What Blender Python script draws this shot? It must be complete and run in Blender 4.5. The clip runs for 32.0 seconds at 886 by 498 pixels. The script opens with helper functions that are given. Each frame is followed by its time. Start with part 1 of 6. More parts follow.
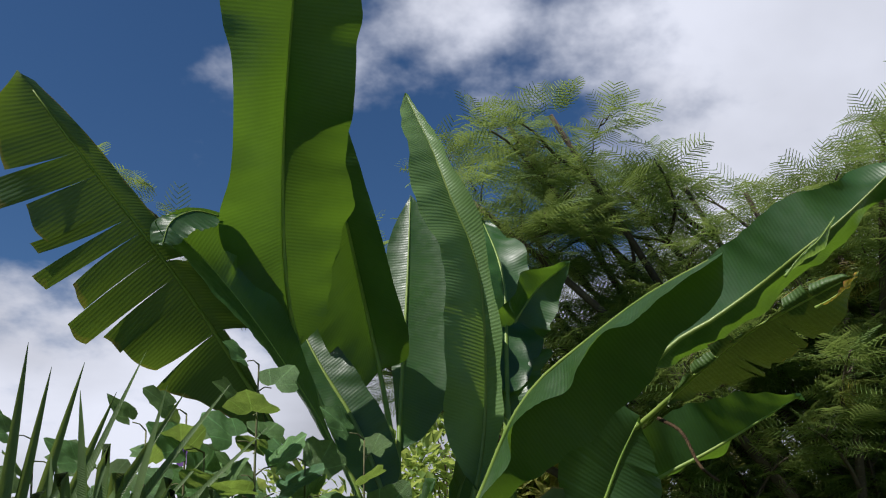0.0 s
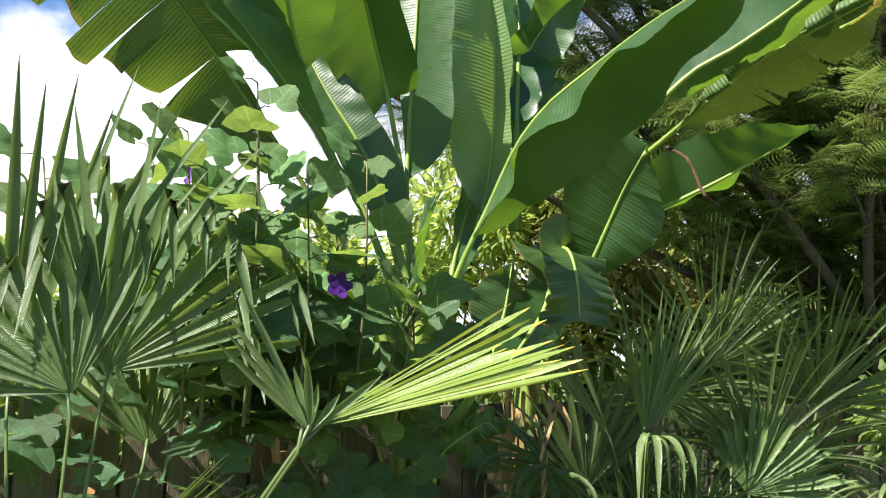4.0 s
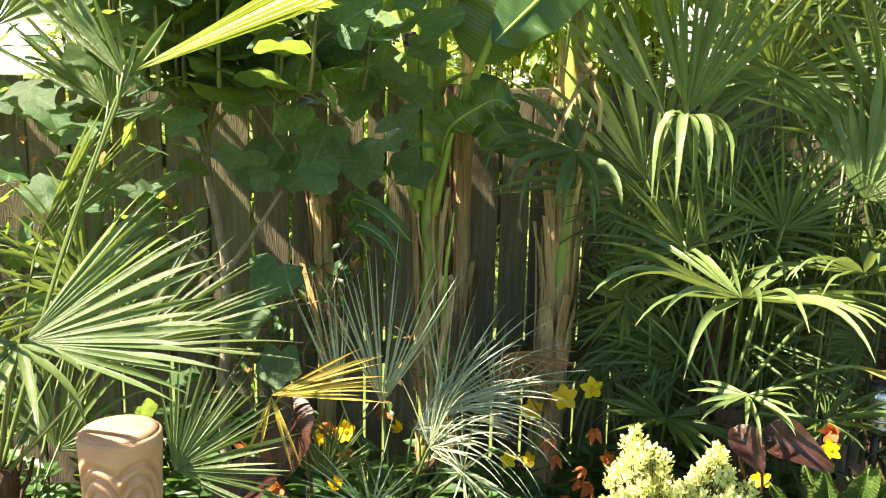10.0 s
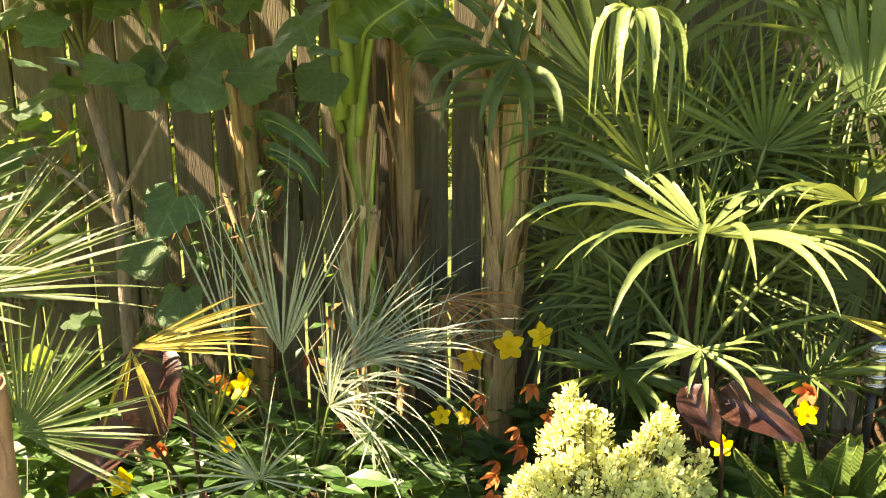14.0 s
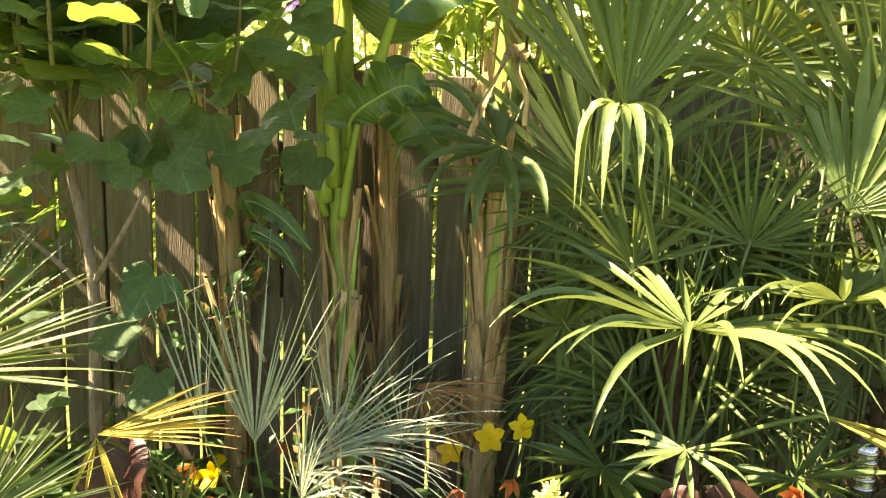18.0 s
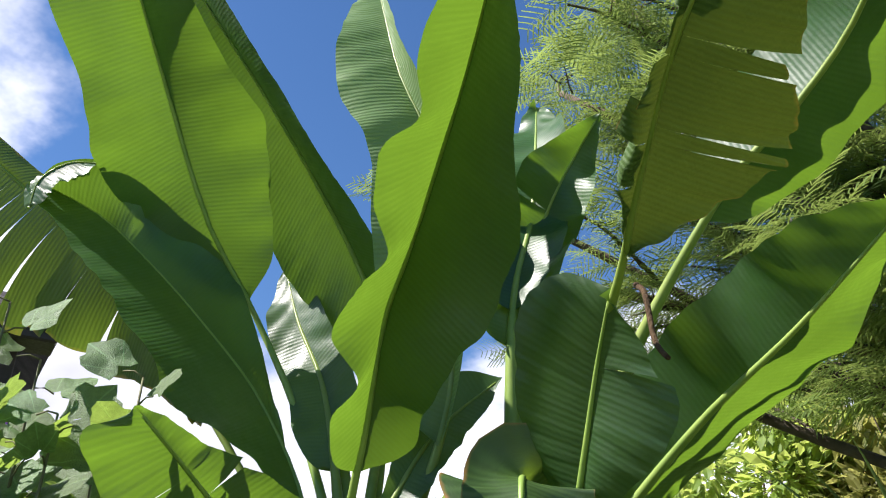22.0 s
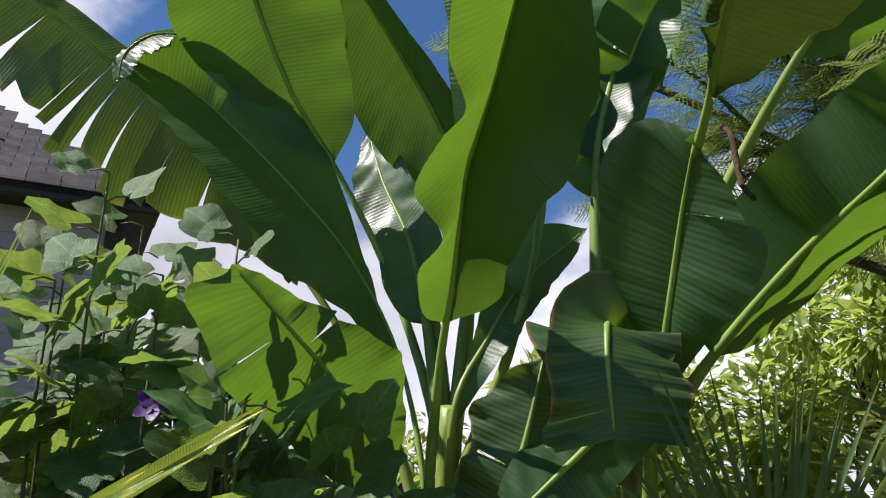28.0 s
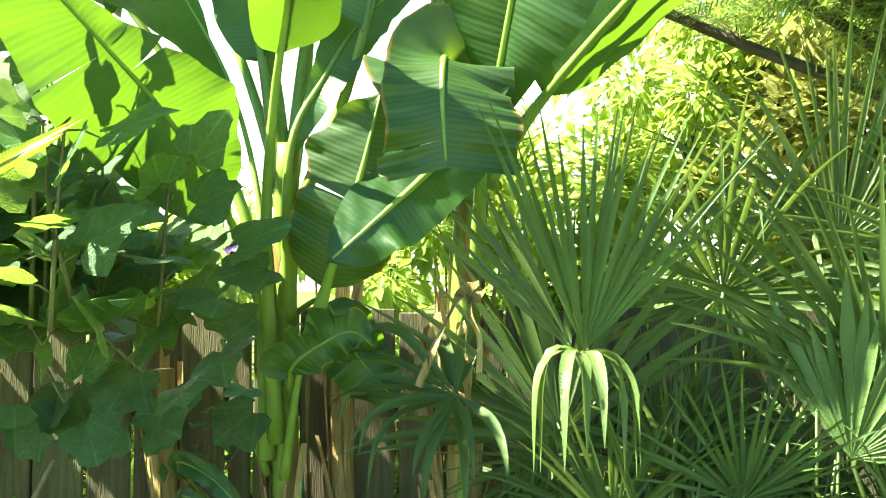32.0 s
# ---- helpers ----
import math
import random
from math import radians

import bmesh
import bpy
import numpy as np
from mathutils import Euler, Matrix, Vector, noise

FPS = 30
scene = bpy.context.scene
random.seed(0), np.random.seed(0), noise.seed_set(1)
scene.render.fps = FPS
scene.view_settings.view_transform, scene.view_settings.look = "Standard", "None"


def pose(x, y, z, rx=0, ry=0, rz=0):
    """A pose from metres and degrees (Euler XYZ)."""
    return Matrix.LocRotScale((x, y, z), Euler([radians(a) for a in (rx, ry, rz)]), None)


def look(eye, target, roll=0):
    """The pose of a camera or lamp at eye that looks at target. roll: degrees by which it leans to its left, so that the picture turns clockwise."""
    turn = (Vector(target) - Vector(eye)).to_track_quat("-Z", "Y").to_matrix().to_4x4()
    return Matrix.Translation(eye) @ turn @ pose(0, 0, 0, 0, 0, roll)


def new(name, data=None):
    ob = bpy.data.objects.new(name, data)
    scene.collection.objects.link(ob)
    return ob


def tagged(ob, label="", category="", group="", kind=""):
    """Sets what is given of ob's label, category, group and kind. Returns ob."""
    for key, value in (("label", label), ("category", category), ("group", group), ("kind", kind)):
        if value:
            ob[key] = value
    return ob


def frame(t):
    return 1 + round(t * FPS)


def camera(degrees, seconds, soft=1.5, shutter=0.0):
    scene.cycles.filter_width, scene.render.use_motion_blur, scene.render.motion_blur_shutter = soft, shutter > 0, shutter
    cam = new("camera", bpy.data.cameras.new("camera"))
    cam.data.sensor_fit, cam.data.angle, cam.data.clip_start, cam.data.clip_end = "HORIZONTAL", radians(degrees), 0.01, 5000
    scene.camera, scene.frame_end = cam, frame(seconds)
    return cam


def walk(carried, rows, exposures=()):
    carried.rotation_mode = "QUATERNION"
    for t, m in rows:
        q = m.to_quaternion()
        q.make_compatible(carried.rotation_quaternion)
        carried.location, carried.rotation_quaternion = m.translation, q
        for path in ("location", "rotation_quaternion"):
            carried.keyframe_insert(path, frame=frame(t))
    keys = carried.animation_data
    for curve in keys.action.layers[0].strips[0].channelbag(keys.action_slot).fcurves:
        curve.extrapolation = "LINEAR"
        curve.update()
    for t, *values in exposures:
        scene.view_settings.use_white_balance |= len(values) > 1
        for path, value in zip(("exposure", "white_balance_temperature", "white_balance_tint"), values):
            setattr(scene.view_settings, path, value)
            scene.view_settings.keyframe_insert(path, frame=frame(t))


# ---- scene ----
cam = camera(54.2, 32.0, soft=1.1)
METRES, EYE, TILT, LEAN, TURN = 3.2, 1.85, 24.0, -0.5, 0.0
ROWS = [
    (0.0, 0.0, 0.0, 0.0, -0.0, -0.0, -0.0),
    (0.5, 0.0005, -0.0004, -0.0007, -0.48, -0.76, -0.2),
    (1.0, 0.0015, -0.0026, -0.0065, -0.61, -3.22, -0.3),
    (1.5, 0.002, 0.0039, -0.0137, 0.19, -6.47, 0.3),
    (2.0, 0.0012, 0.0049, -0.015, 0.66, -8.19, 0.4),
    (2.5, 0.0002, 0.0047, -0.0184, 0.41, -10.42, 0.03),
    (3.0, 0.0014, 0.0034, -0.0217, 0.52, -12.88, -0.13),
    (3.5, 0.0058, 0.0051, -0.021, 0.68, -14.75, -0.52),
    (5.5, 0.0813, 0.03, -0.0537, 7.16, -21.91, 2.2),
    (6.0, 0.0864, 0.0309, -0.0557, 8.29, -23.49, 2.99),
    (6.5, 0.0944, 0.0314, -0.0539, 9.65, -24.56, 3.52),
    (7.0, 0.108, 0.0272, -0.0559, 10.32, -25.61, 4.02),
    (7.5, 0.1179, 0.0368, -0.0708, 10.61, -27.37, 5.33),
    (8.0, 0.147, 0.0611, -0.1054, 10.13, -28.43, 5.12),
    (8.5, 0.1909, 0.0801, -0.1102, 8.22, -27.8, 6.07),
    (9.0, 0.2806, 0.0817, -0.1143, 16.48, -27.95, 8.8),
    (9.5, 0.328, 0.118, -0.1343, 22.17, -31.27, 9.63),
    (10.0, 0.3598, 0.1543, -0.1473, 23.72, -32.59, 9.26),
    (10.5, 0.4059, 0.1823, -0.165, 22.91, -33.13, 10.1),
    (11.0, 0.456, 0.2039, -0.1772, 24.34, -33.76, 11.1),
    (11.5, 0.4599, 0.2235, -0.1922, 26.94, -33.26, 12.27),
    (12.0, 0.4305, 0.2631, -0.2099, 28.94, -32.25, 11.33),
    (12.5, 0.4152, 0.2867, -0.2237, 28.22, -33.94, 11.34),
    (13.0, 0.4146, 0.2924, -0.2262, 27.51, -36.19, 11.37),
    (13.5, 0.418, 0.2886, -0.2277, 27.1, -36.88, 11.6),
    (14.0, 0.4169, 0.2914, -0.2298, 26.84, -36.97, 11.65),
    (14.5, 0.4169, 0.2938, -0.2292, 26.64, -36.89, 11.47),
    (16.5, 0.4206, 0.2893, -0.2247, 26.29, -35.21, 11.01),
    (17.0, 0.4194, 0.2907, -0.2238, 26.3, -33.64, 10.51),
    (17.5, 0.4145, 0.2924, -0.2264, 26.57, -32.43, 9.72),
    (18.0, 0.4119, 0.3042, -0.2285, 26.8, -31.91, 9.79),
    (18.5, 0.4077, 0.3319, -0.2428, 28.31, -31.55, 10.49),
    (19.0, 0.4029, 0.3685, -0.25, 31.43, -29.66, 12.26),
    (19.5, 0.3926, 0.3819, -0.255, 31.97, -26.68, 13.05),
    (20.0, 0.3877, 0.3919, -0.243, 31.01, -22.02, 12.93),
    (20.5, 0.394, 0.3924, -0.2301, 31.62, -16.13, 12.74),
    (21.0, 0.401, 0.3943, -0.2159, 31.25, -6.94, 12.21),
    (21.5, 0.4029, 0.395, -0.2058, 30.37, 0.1, 11.94),
    (22.0, 0.4053, 0.3914, -0.198, 29.91, 6.28, 11.72),
    (22.5, 0.4066, 0.3892, -0.1888, 29.45, 10.65, 11.78),
    (23.0, 0.4078, 0.3878, -0.1838, 29.44, 12.43, 11.95),
    (23.5, 0.4094, 0.3863, -0.1808, 29.03, 13.42, 11.78),
    (24.0, 0.4117, 0.3866, -0.1813, 28.46, 13.39, 11.57),
    (24.5, 0.4132, 0.3879, -0.1867, 29.04, 11.02, 11.52),
    (25.0, 0.4116, 0.3941, -0.1916, 29.91, 7.07, 12.39),
    (25.5, 0.4098, 0.3984, -0.1963, 31.27, 3.96, 13.29),
    (26.0, 0.409, 0.3951, -0.198, 33.53, 3.0, 13.66),
    (26.5, 0.409, 0.3905, -0.1956, 36.79, 3.43, 13.99),
    (28.5, 0.4088, 0.39, -0.2083, 35.67, -3.87, 13.73),
    (29.0, 0.4102, 0.3884, -0.2138, 36.08, -7.3, 13.45),
    (29.5, 0.407, 0.387, -0.228, 35.62, -14.63, 13.36),
    (30.0, 0.4091, 0.3853, -0.2356, 33.52, -19.77, 13.78),
    (30.5, 0.4114, 0.3868, -0.2409, 30.36, -22.25, 13.46),
    (31.0, 0.4167, 0.3887, -0.2404, 26.9, -22.85, 12.94),
    (31.5, 0.417, 0.3891, -0.2378, 25.08, -20.82, 12.06),
    (32.0, 0.4154, 0.3881, -0.235, 26.23, -18.46, 11.5),
]
EXPOSURES = [(0.0, 0.2, 6200, 14), (2.0, 0.9, 6300, 14), (3.5, 1.4, 6500, 14), (5.5, 2.2, 6000, 28), (7.0, 2.35, 6300, 24), (8.0, 2.7, 6700, 20), (9.0, 2.5, 7200, 20), (10.0, 2.6, 7800, 14), (14.0, 2.9, 9600, 24), (18.0, 3.0, 9300, 22), (20.0, 3.0, 8900, 20),
             (21.0, 2.7, 7000, 24), (22.0, 1.35, 6300, 18), (23.0, 0.8, 5900, 34), (24.2, 0.75, 5800, 32), (25.0, 0.5, 5500, 22), (26.5, 0.65, 5600, 24), (28.5, 0.75, 6600, 16), (29.3, 0.75, 7200, 6), (30.0, 1.95, 8000, -14), (31.0, 2.3, 7600, -14), (32.0, 2.9, 7400, -12)]
walk(cam, [(t, pose(0, 0, EYE, TILT, LEAN, TURN) @ pose(METRES * x, METRES * y, METRES * z, 90 + pitch, roll, yaw)) for t, x, y, z, yaw, pitch, roll in ROWS],
     exposures=EXPOSURES)

# sky, sun
SUN_YAW, SUN_ELEV = 130.0, 49.0  # degrees to the left of straight ahead, and above the horizon


def sun_direction():
    a, e = radians(SUN_YAW), radians(SUN_ELEV)
    return Vector((-math.sin(a) * math.cos(e), math.cos(a) * math.cos(e), math.sin(e)))


def make_world():
    world = bpy.data.worlds.new("sky")
    scene.world = world
    world.use_nodes = True
    nt = world.node_tree
    nt.nodes.clear()
    N, K = nt.nodes.new, nt.links.new
    out, bg = N("ShaderNodeOutputWorld"), N("ShaderNodeBackground")
    sky = N("ShaderNodeTexSky")
    sky.sky_type, sky.sun_disc = "NISHITA", False
    sky.sun_elevation, sky.sun_rotation = radians(SUN_ELEV), radians(-SUN_YAW)
    sky.altitude, sky.air_density, sky.dust_density, sky.ozone_density = 500, 1.0, 0.4, 3.0
    tc, sep = N("ShaderNodeTexCoord"), N("ShaderNodeSeparateXYZ")
    K(tc.outputs["Generated"], sep.inputs[0])

    def mth(op, a, b=None):
        n = N("ShaderNodeMath")
        n.operation = op
        for i, v in enumerate((a, b)):
            if v is None:
                continue
            if isinstance(v, (int, float)):
                n.inputs[i].default_value = v
            else:
                K(v, n.inputs[i])
        return n.outputs[0]

    x, y, z = sep.outputs
    lift = mth("ADD", mth("MAXIMUM", z, 0.0), 0.35)
    comb = N("ShaderNodeCombineXYZ")
    K(mth("DIVIDE", x, lift), comb.inputs[0])
    K(mth("DIVIDE", y, lift), comb.inputs[1])
    comb.inputs[2].default_value = CLOUD_SHIFT
    n1 = N("ShaderNodeTexNoise")
    n1.inputs["Scale"].default_value, n1.inputs["Detail"].default_value, n1.inputs["Roughness"].default_value = 2.1, 7.0, 0.55
    K(comb.outputs[0], n1.inputs["Vector"])
    # more cloud low down and to both sides, clear sky between
    low = mth("MULTIPLY", mth("MAXIMUM", mth("SUBTRACT", 0.42, z), 0.0), 1.5)
    far_left = mth("MULTIPLY", mth("MAXIMUM", mth("SUBTRACT", mth("MULTIPLY", x, -1.0), 0.55), 0.0), 2.0)
    bias = mth("ADD", mth("ADD", mth("ADD", mth("MULTIPLY", x, 0.42), far_left), mth("MULTIPLY", mth("SUBTRACT", 0.45, z), 0.2)), low)
    # open blue overhead, behind, and round the sun
    clear = mth("ADD", mth("MULTIPLY", mth("MAXIMUM", mth("SUBTRACT", x, 0.45), 0.0), 1.4),
                mth("ADD", mth("MULTIPLY", mth("MAXIMUM", mth("SUBTRACT", z, 0.62), 0.0), 1.6), mth("MULTIPLY", mth("MAXIMUM", mth("SUBTRACT", 0.15, y), 0.0), 0.55)))
    dens = mth("SUBTRACT", mth("ADD", n1.outputs["Fac"], bias), clear)
    ramp = N("ShaderNodeMapRange")
    ramp.interpolation_type = "SMOOTHSTEP"
    ramp.inputs["From Min"].default_value, ramp.inputs["From Max"].default_value = 0.50, 0.66
    K(dens, ramp.inputs["Value"])
    shade = N("ShaderNodeTexNoise")
    shade.inputs["Scale"].default_value, shade.inputs["Detail"].default_value = 1.6, 5.0
    K(comb.outputs[0], shade.inputs["Vector"])
    cl = N("ShaderNodeMapRange")
    cl.inputs["From Min"].default_value, cl.inputs["From Max"].default_value = 0.3, 0.7
    cl.inputs["To Min"].default_value, cl.inputs["To Max"].default_value = CLOUD * 0.62, CLOUD * 1.35
    K(shade.outputs["Fac"], cl.inputs["Value"])
    cloud = N("ShaderNodeVectorMath")
    cloud.operation = "SCALE"
    cloud.inputs[0].default_value = (0.95, 0.98, 1.05)
    K(cl.outputs[0], cloud.inputs["Scale"])
    skys = N("ShaderNodeVectorMath")
    skys.operation = "SCALE"
    skys.inputs["Scale"].default_value = SKY
    K(sky.outputs[0], skys.inputs[0])
    mix = N("ShaderNodeMix")
    mix.data_type = "RGBA"
    K(ramp.outputs[0], mix.inputs["Factor"])
    deep = N("ShaderNodeHueSaturation")
    deep.inputs["Saturation"].default_value = 1.18
    K(skys.outputs[0], deep.inputs["Color"])
    K(deep.outputs[0], mix.inputs["A"])
    K(cloud.outputs[0], mix.inputs["B"])
    K(mix.outputs["Result"], bg.inputs["Color"])
    K(bg.outputs[0], out.inputs["Surface"])


SKY, CLOUD, CLOUD_SHIFT = 0.064, 0.55, 0.37
make_world()
sun = new("sun", bpy.data.lights.new("sun", "SUN"))
sun.data.energy, sun.data.angle, sun.data.color = 5.0, radians(0.6), (1.0, 0.95, 0.86)
sun.matrix_world = look(sun_direction() * 20, (0, 0, 0))


# ---- materials ----
def material(name, col, col2=None, rough=0.5, spec=0.4, scale=8.0, bump=0.0, bump_scale=60.0, thin=0.0, thin_col=None,
             veins=0.0, vein_scale=90.0, palmate=False, spots=None, spot_at=0.62, spot_scale=5.0, metal=0.0, stretch=None, per_object=0.12, edge=None):
    """A procedural surface: two colours by noise, an uneven tone from piece to piece, fine relief, and for leaves light let through."""
    m = bpy.data.materials.new(name)
    m.use_nodes = True
    nt = m.node_tree
    nt.nodes.clear()
    N, K = nt.nodes.new, nt.links.new
    out, p = N("ShaderNodeOutputMaterial"), N("ShaderNodeBsdfPrincipled")
    tc = N("ShaderNodeTexCoord")
    vec = tc.outputs["Object"]
    if stretch:
        mp = N("ShaderNodeMapping")
        mp.inputs["Scale"].default_value = stretch
        K(vec, mp.inputs[0])
        vec = mp.outputs[0]
    col2 = col2 or tuple(c * 0.6 for c in col)
    n1, n2 = N("ShaderNodeTexNoise"), N("ShaderNodeTexNoise")
    for n, s, d in ((n1, scale, 4.0), (n2, scale * 7.3, 3.0)):
        n.inputs["Scale"].default_value, n.inputs["Detail"].default_value = s, d
        K(vec, n.inputs["Vector"])

    def mixc(f, a, b):
        x = N("ShaderNodeMix")
        x.data_type = "RGBA"
        for key, v in (("Factor", f), ("A", a), ("B", b)):
            if isinstance(v, tuple):
                x.inputs[key].default_value = (*v, 1)
            elif isinstance(v, float):
                x.inputs[key].default_value = v
            else:
                K(v, x.inputs[key])
        return x.outputs["Result"]

    def rng(v, a, b, lo=0.0, hi=1.0):
        r = N("ShaderNodeMapRange")
        for key, q in zip(("From Min", "From Max", "To Min", "To Max"), (a, b, lo, hi)):
            r.inputs[key].default_value = q
        K(v, r.inputs["Value"])
        return r.outputs[0]

    c = mixc(rng(n1.outputs["Fac"], 0.32, 0.68), col, col2)
    c = mixc(rng(n2.outputs["Fac"], 0.35, 0.75, 0.0, 0.35), c, col2)
    if spots:
        n3 = N("ShaderNodeTexNoise")
        n3.inputs["Scale"].default_value, n3.inputs["Detail"].default_value = spot_scale, 5.0
        K(vec, n3.inputs["Vector"])
        c = mixc(rng(n3.outputs["Fac"], spot_at, spot_at + 0.06), c, spots)
    uv = N("ShaderNodeSeparateXYZ")
    K(tc.outputs["UV"], uv.inputs[0])
    if edge:
        n4 = N("ShaderNodeTexNoise")
        n4.inputs["Scale"].default_value = 14.0
        K(vec, n4.inputs["Vector"])
        ad = N("ShaderNodeMath")
        ad.operation = "MULTIPLY_ADD"
        K(n4.outputs["Fac"], ad.inputs[0])
        ad.inputs[1].default_value = 0.22
        K(uv.outputs[1], ad.inputs[2])
        c = mixc(rng(ad.outputs[0], edge[1], edge[1] + 0.05), c, edge[0])
    if palmate:
        # pale veins that spread from the stalk end
        at, cs = N("ShaderNodeMath"), N("ShaderNodeMath")
        at.operation, cs.operation = "ARCTAN2", "COSINE"
        K(uv.outputs[0], at.inputs[0])
        K(uv.outputs[1], at.inputs[1])
        sc = N("ShaderNodeMath")
        sc.operation = "MULTIPLY"
        K(at.outputs[0], sc.inputs[0])
        sc.inputs[1].default_value = 9.0
        K(sc.outputs[0], cs.inputs[0])
        c = mixc(rng(cs.outputs[0], 0.955, 1.0, 0.0, 0.55), c, tuple(min(1.0, q * 2.4 + 0.03) for q in col))
    if per_object:
        oi = N("ShaderNodeObjectInfo")
        hs = N("ShaderNodeHueSaturation")
        K(c, hs.inputs["Color"])
        K(rng(oi.outputs["Random"], 0, 1, 1 - per_object, 1 + per_object), hs.inputs["Value"])
        K(rng(oi.outputs["Random"], 0, 1, 0.5 - per_object * 0.08, 0.5 + per_object * 0.08), hs.inputs["Hue"])
        c = hs.outputs[0]
    K(c, p.inputs["Base Color"])
    K(rng(n2.outputs["Fac"], 0.3, 0.7, max(0.02, rough - 0.08), min(1.0, rough + 0.1)), p.inputs["Roughness"])
    p.inputs["Specular IOR Level"].default_value, p.inputs["Metallic"].default_value = spec, metal
    height = None
    if veins:
        w = N("ShaderNodeTexWave")
        w.wave_type, w.bands_direction = "BANDS", "X"
        w.inputs["Scale"].default_value, w.inputs["Distortion"].default_value = vein_scale, 1.2
        w.inputs["Detail"].default_value, w.inputs["Detail Scale"].default_value = 2.0, 1.2
        K(tc.outputs["UV"], w.inputs["Vector"])
        c2 = mixc(rng(w.outputs["Fac"], 0.25, 1.0, 0.0, 0.30), c, tuple(min(1.0, q * 1.5 + 0.01) for q in col))
        K(c2, p.inputs["Base Color"])
        b = N("ShaderNodeBump")
        b.inputs["Strength"].default_value, b.inputs["Distance"].default_value = veins, 0.004
        K(w.outputs["Fac"], b.inputs["Height"])
        height = b.outputs[0]
    if bump:
        n5 = N("ShaderNodeTexNoise")
        n5.inputs["Scale"].default_value, n5.inputs["Detail"].default_value = bump_scale, 4.0
        K(vec, n5.inputs["Vector"])
        b = N("ShaderNodeBump")
        b.inputs["Strength"].default_value, b.inputs["Distance"].default_value = bump, 0.01
        K(n5.outputs["Fac"], b.inputs["Height"])
        if height:
            K(height, b.inputs["Normal"])
        height = b.outputs[0]
    if height:
        K(height, p.inputs["Normal"])
    shader = p.outputs[0]
    if thin:
        t, ms = N("ShaderNodeBsdfTranslucent"), N("ShaderNodeMixShader")
        tcol = mixc(rng(n1.outputs["Fac"], 0.3, 0.7), thin_col, tuple(q * 0.7 for q in thin_col))
        if spots or edge:
            tcol = mixc(0.45, tcol, c)
        if veins:
            tcol = mixc(rng(w.outputs["Fac"], 0.2, 0.9, 0.0, 0.38), tcol, tuple(q * 0.6 for q in thin_col))
        K(tcol, t.inputs["Color"])
        if height:
            K(height, t.inputs["Normal"])
        ms.inputs[0].default_value = thin
        K(shader, ms.inputs[1])
        K(t.outputs[0], ms.inputs[2])
        shader = ms.outputs[0]
    K(shader, out.inputs["Surface"])
    return m


BANANA = material("banana_leaf", (0.027, 0.074, 0.018), (0.019, 0.055, 0.014), 0.42, 0.45, 4, 0.10, 30, 0.18, (0.36, 0.68, 0.045), 0.11, 24.0)
BANANA_TORN = material("banana_leaf_torn", (0.040, 0.088, 0.019), (0.028, 0.068, 0.017), 0.42, 0.45, 4, 0.06, 30, 0.19, (0.42, 0.66, 0.05), 0.17, 24.0,
                       edge=((0.30, 0.17, 0.05), 1.06))
BANANA_OLD = material("banana_leaf_old", (0.055, 0.10, 0.020), (0.04, 0.075, 0.018), 0.5, 0.35, 5, 0.3, 30, 0.09, (0.28, 0.36, 0.03), 0.3, 24.0,
                      edge=((0.30, 0.16, 0.04), 1.08))
BANANA_PALE = material("banana_leaf_pale", (0.125, 0.205, 0.075), (0.095, 0.165, 0.055), 0.42, 0.45, 4, 0.05, 30, 0.3, (0.42, 0.66, 0.10), 0.25, 22.0)
RIB = material("banana_midrib", (0.27, 0.36, 0.08), (0.17, 0.27, 0.05), 0.4, 0.4, 9, thin=0.15, thin_col=(0.5, 0.65, 0.12))
STEM = material("banana_stem", (0.26, 0.34, 0.07), (0.16, 0.25, 0.045), 0.45, 0.4, 6, 0.3, 20, stretch=(6, 6, 1), thin=0.1, thin_col=(0.5, 0.65, 0.1),
                spots=(0.20, 0.13, 0.05), spot_at=0.56, spot_scale=3.0)
HUSK = material("banana_husk", (0.52, 0.385, 0.20), (0.29, 0.19, 0.085), 0.8, 0.15, 8, 0.9, 30, stretch=(7, 7, 0.7), thin=0.15, thin_col=(0.6, 0.4, 0.18),
                spots=(0.12, 0.07, 0.035), spot_at=0.60)
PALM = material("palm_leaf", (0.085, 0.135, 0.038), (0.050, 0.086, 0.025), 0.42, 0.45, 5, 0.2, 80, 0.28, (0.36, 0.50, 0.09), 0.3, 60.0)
# lighter copy of the palm green, puts sunlight into the colour of lit fans
PALM_SUNLIT = material("palm_leaf_sunlit", (0.13, 0.19, 0.062), (0.085, 0.135, 0.042), 0.38, 0.5, 5, 0.2, 80, 0.24, (0.40, 0.52, 0.11), 0.3, 60.0,
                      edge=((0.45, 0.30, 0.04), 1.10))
PALM_SILVER = material("palm_leaf_silver", (0.36, 0.40, 0.28), (0.20, 0.25, 0.15), 0.27, 0.6, 6, 0.2, 80, 0.22, (0.38, 0.50, 0.16), 0.3, 60.0)
PALM_YELLOW = material("palm_leaf_yellow", (0.46, 0.38, 0.06), (0.30, 0.22, 0.04), 0.55, 0.3, 6, 0.2, 80, 0.3, (0.7, 0.5, 0.06), 0.3, 60.0,
                       edge=((0.30, 0.15, 0.05), 0.95))
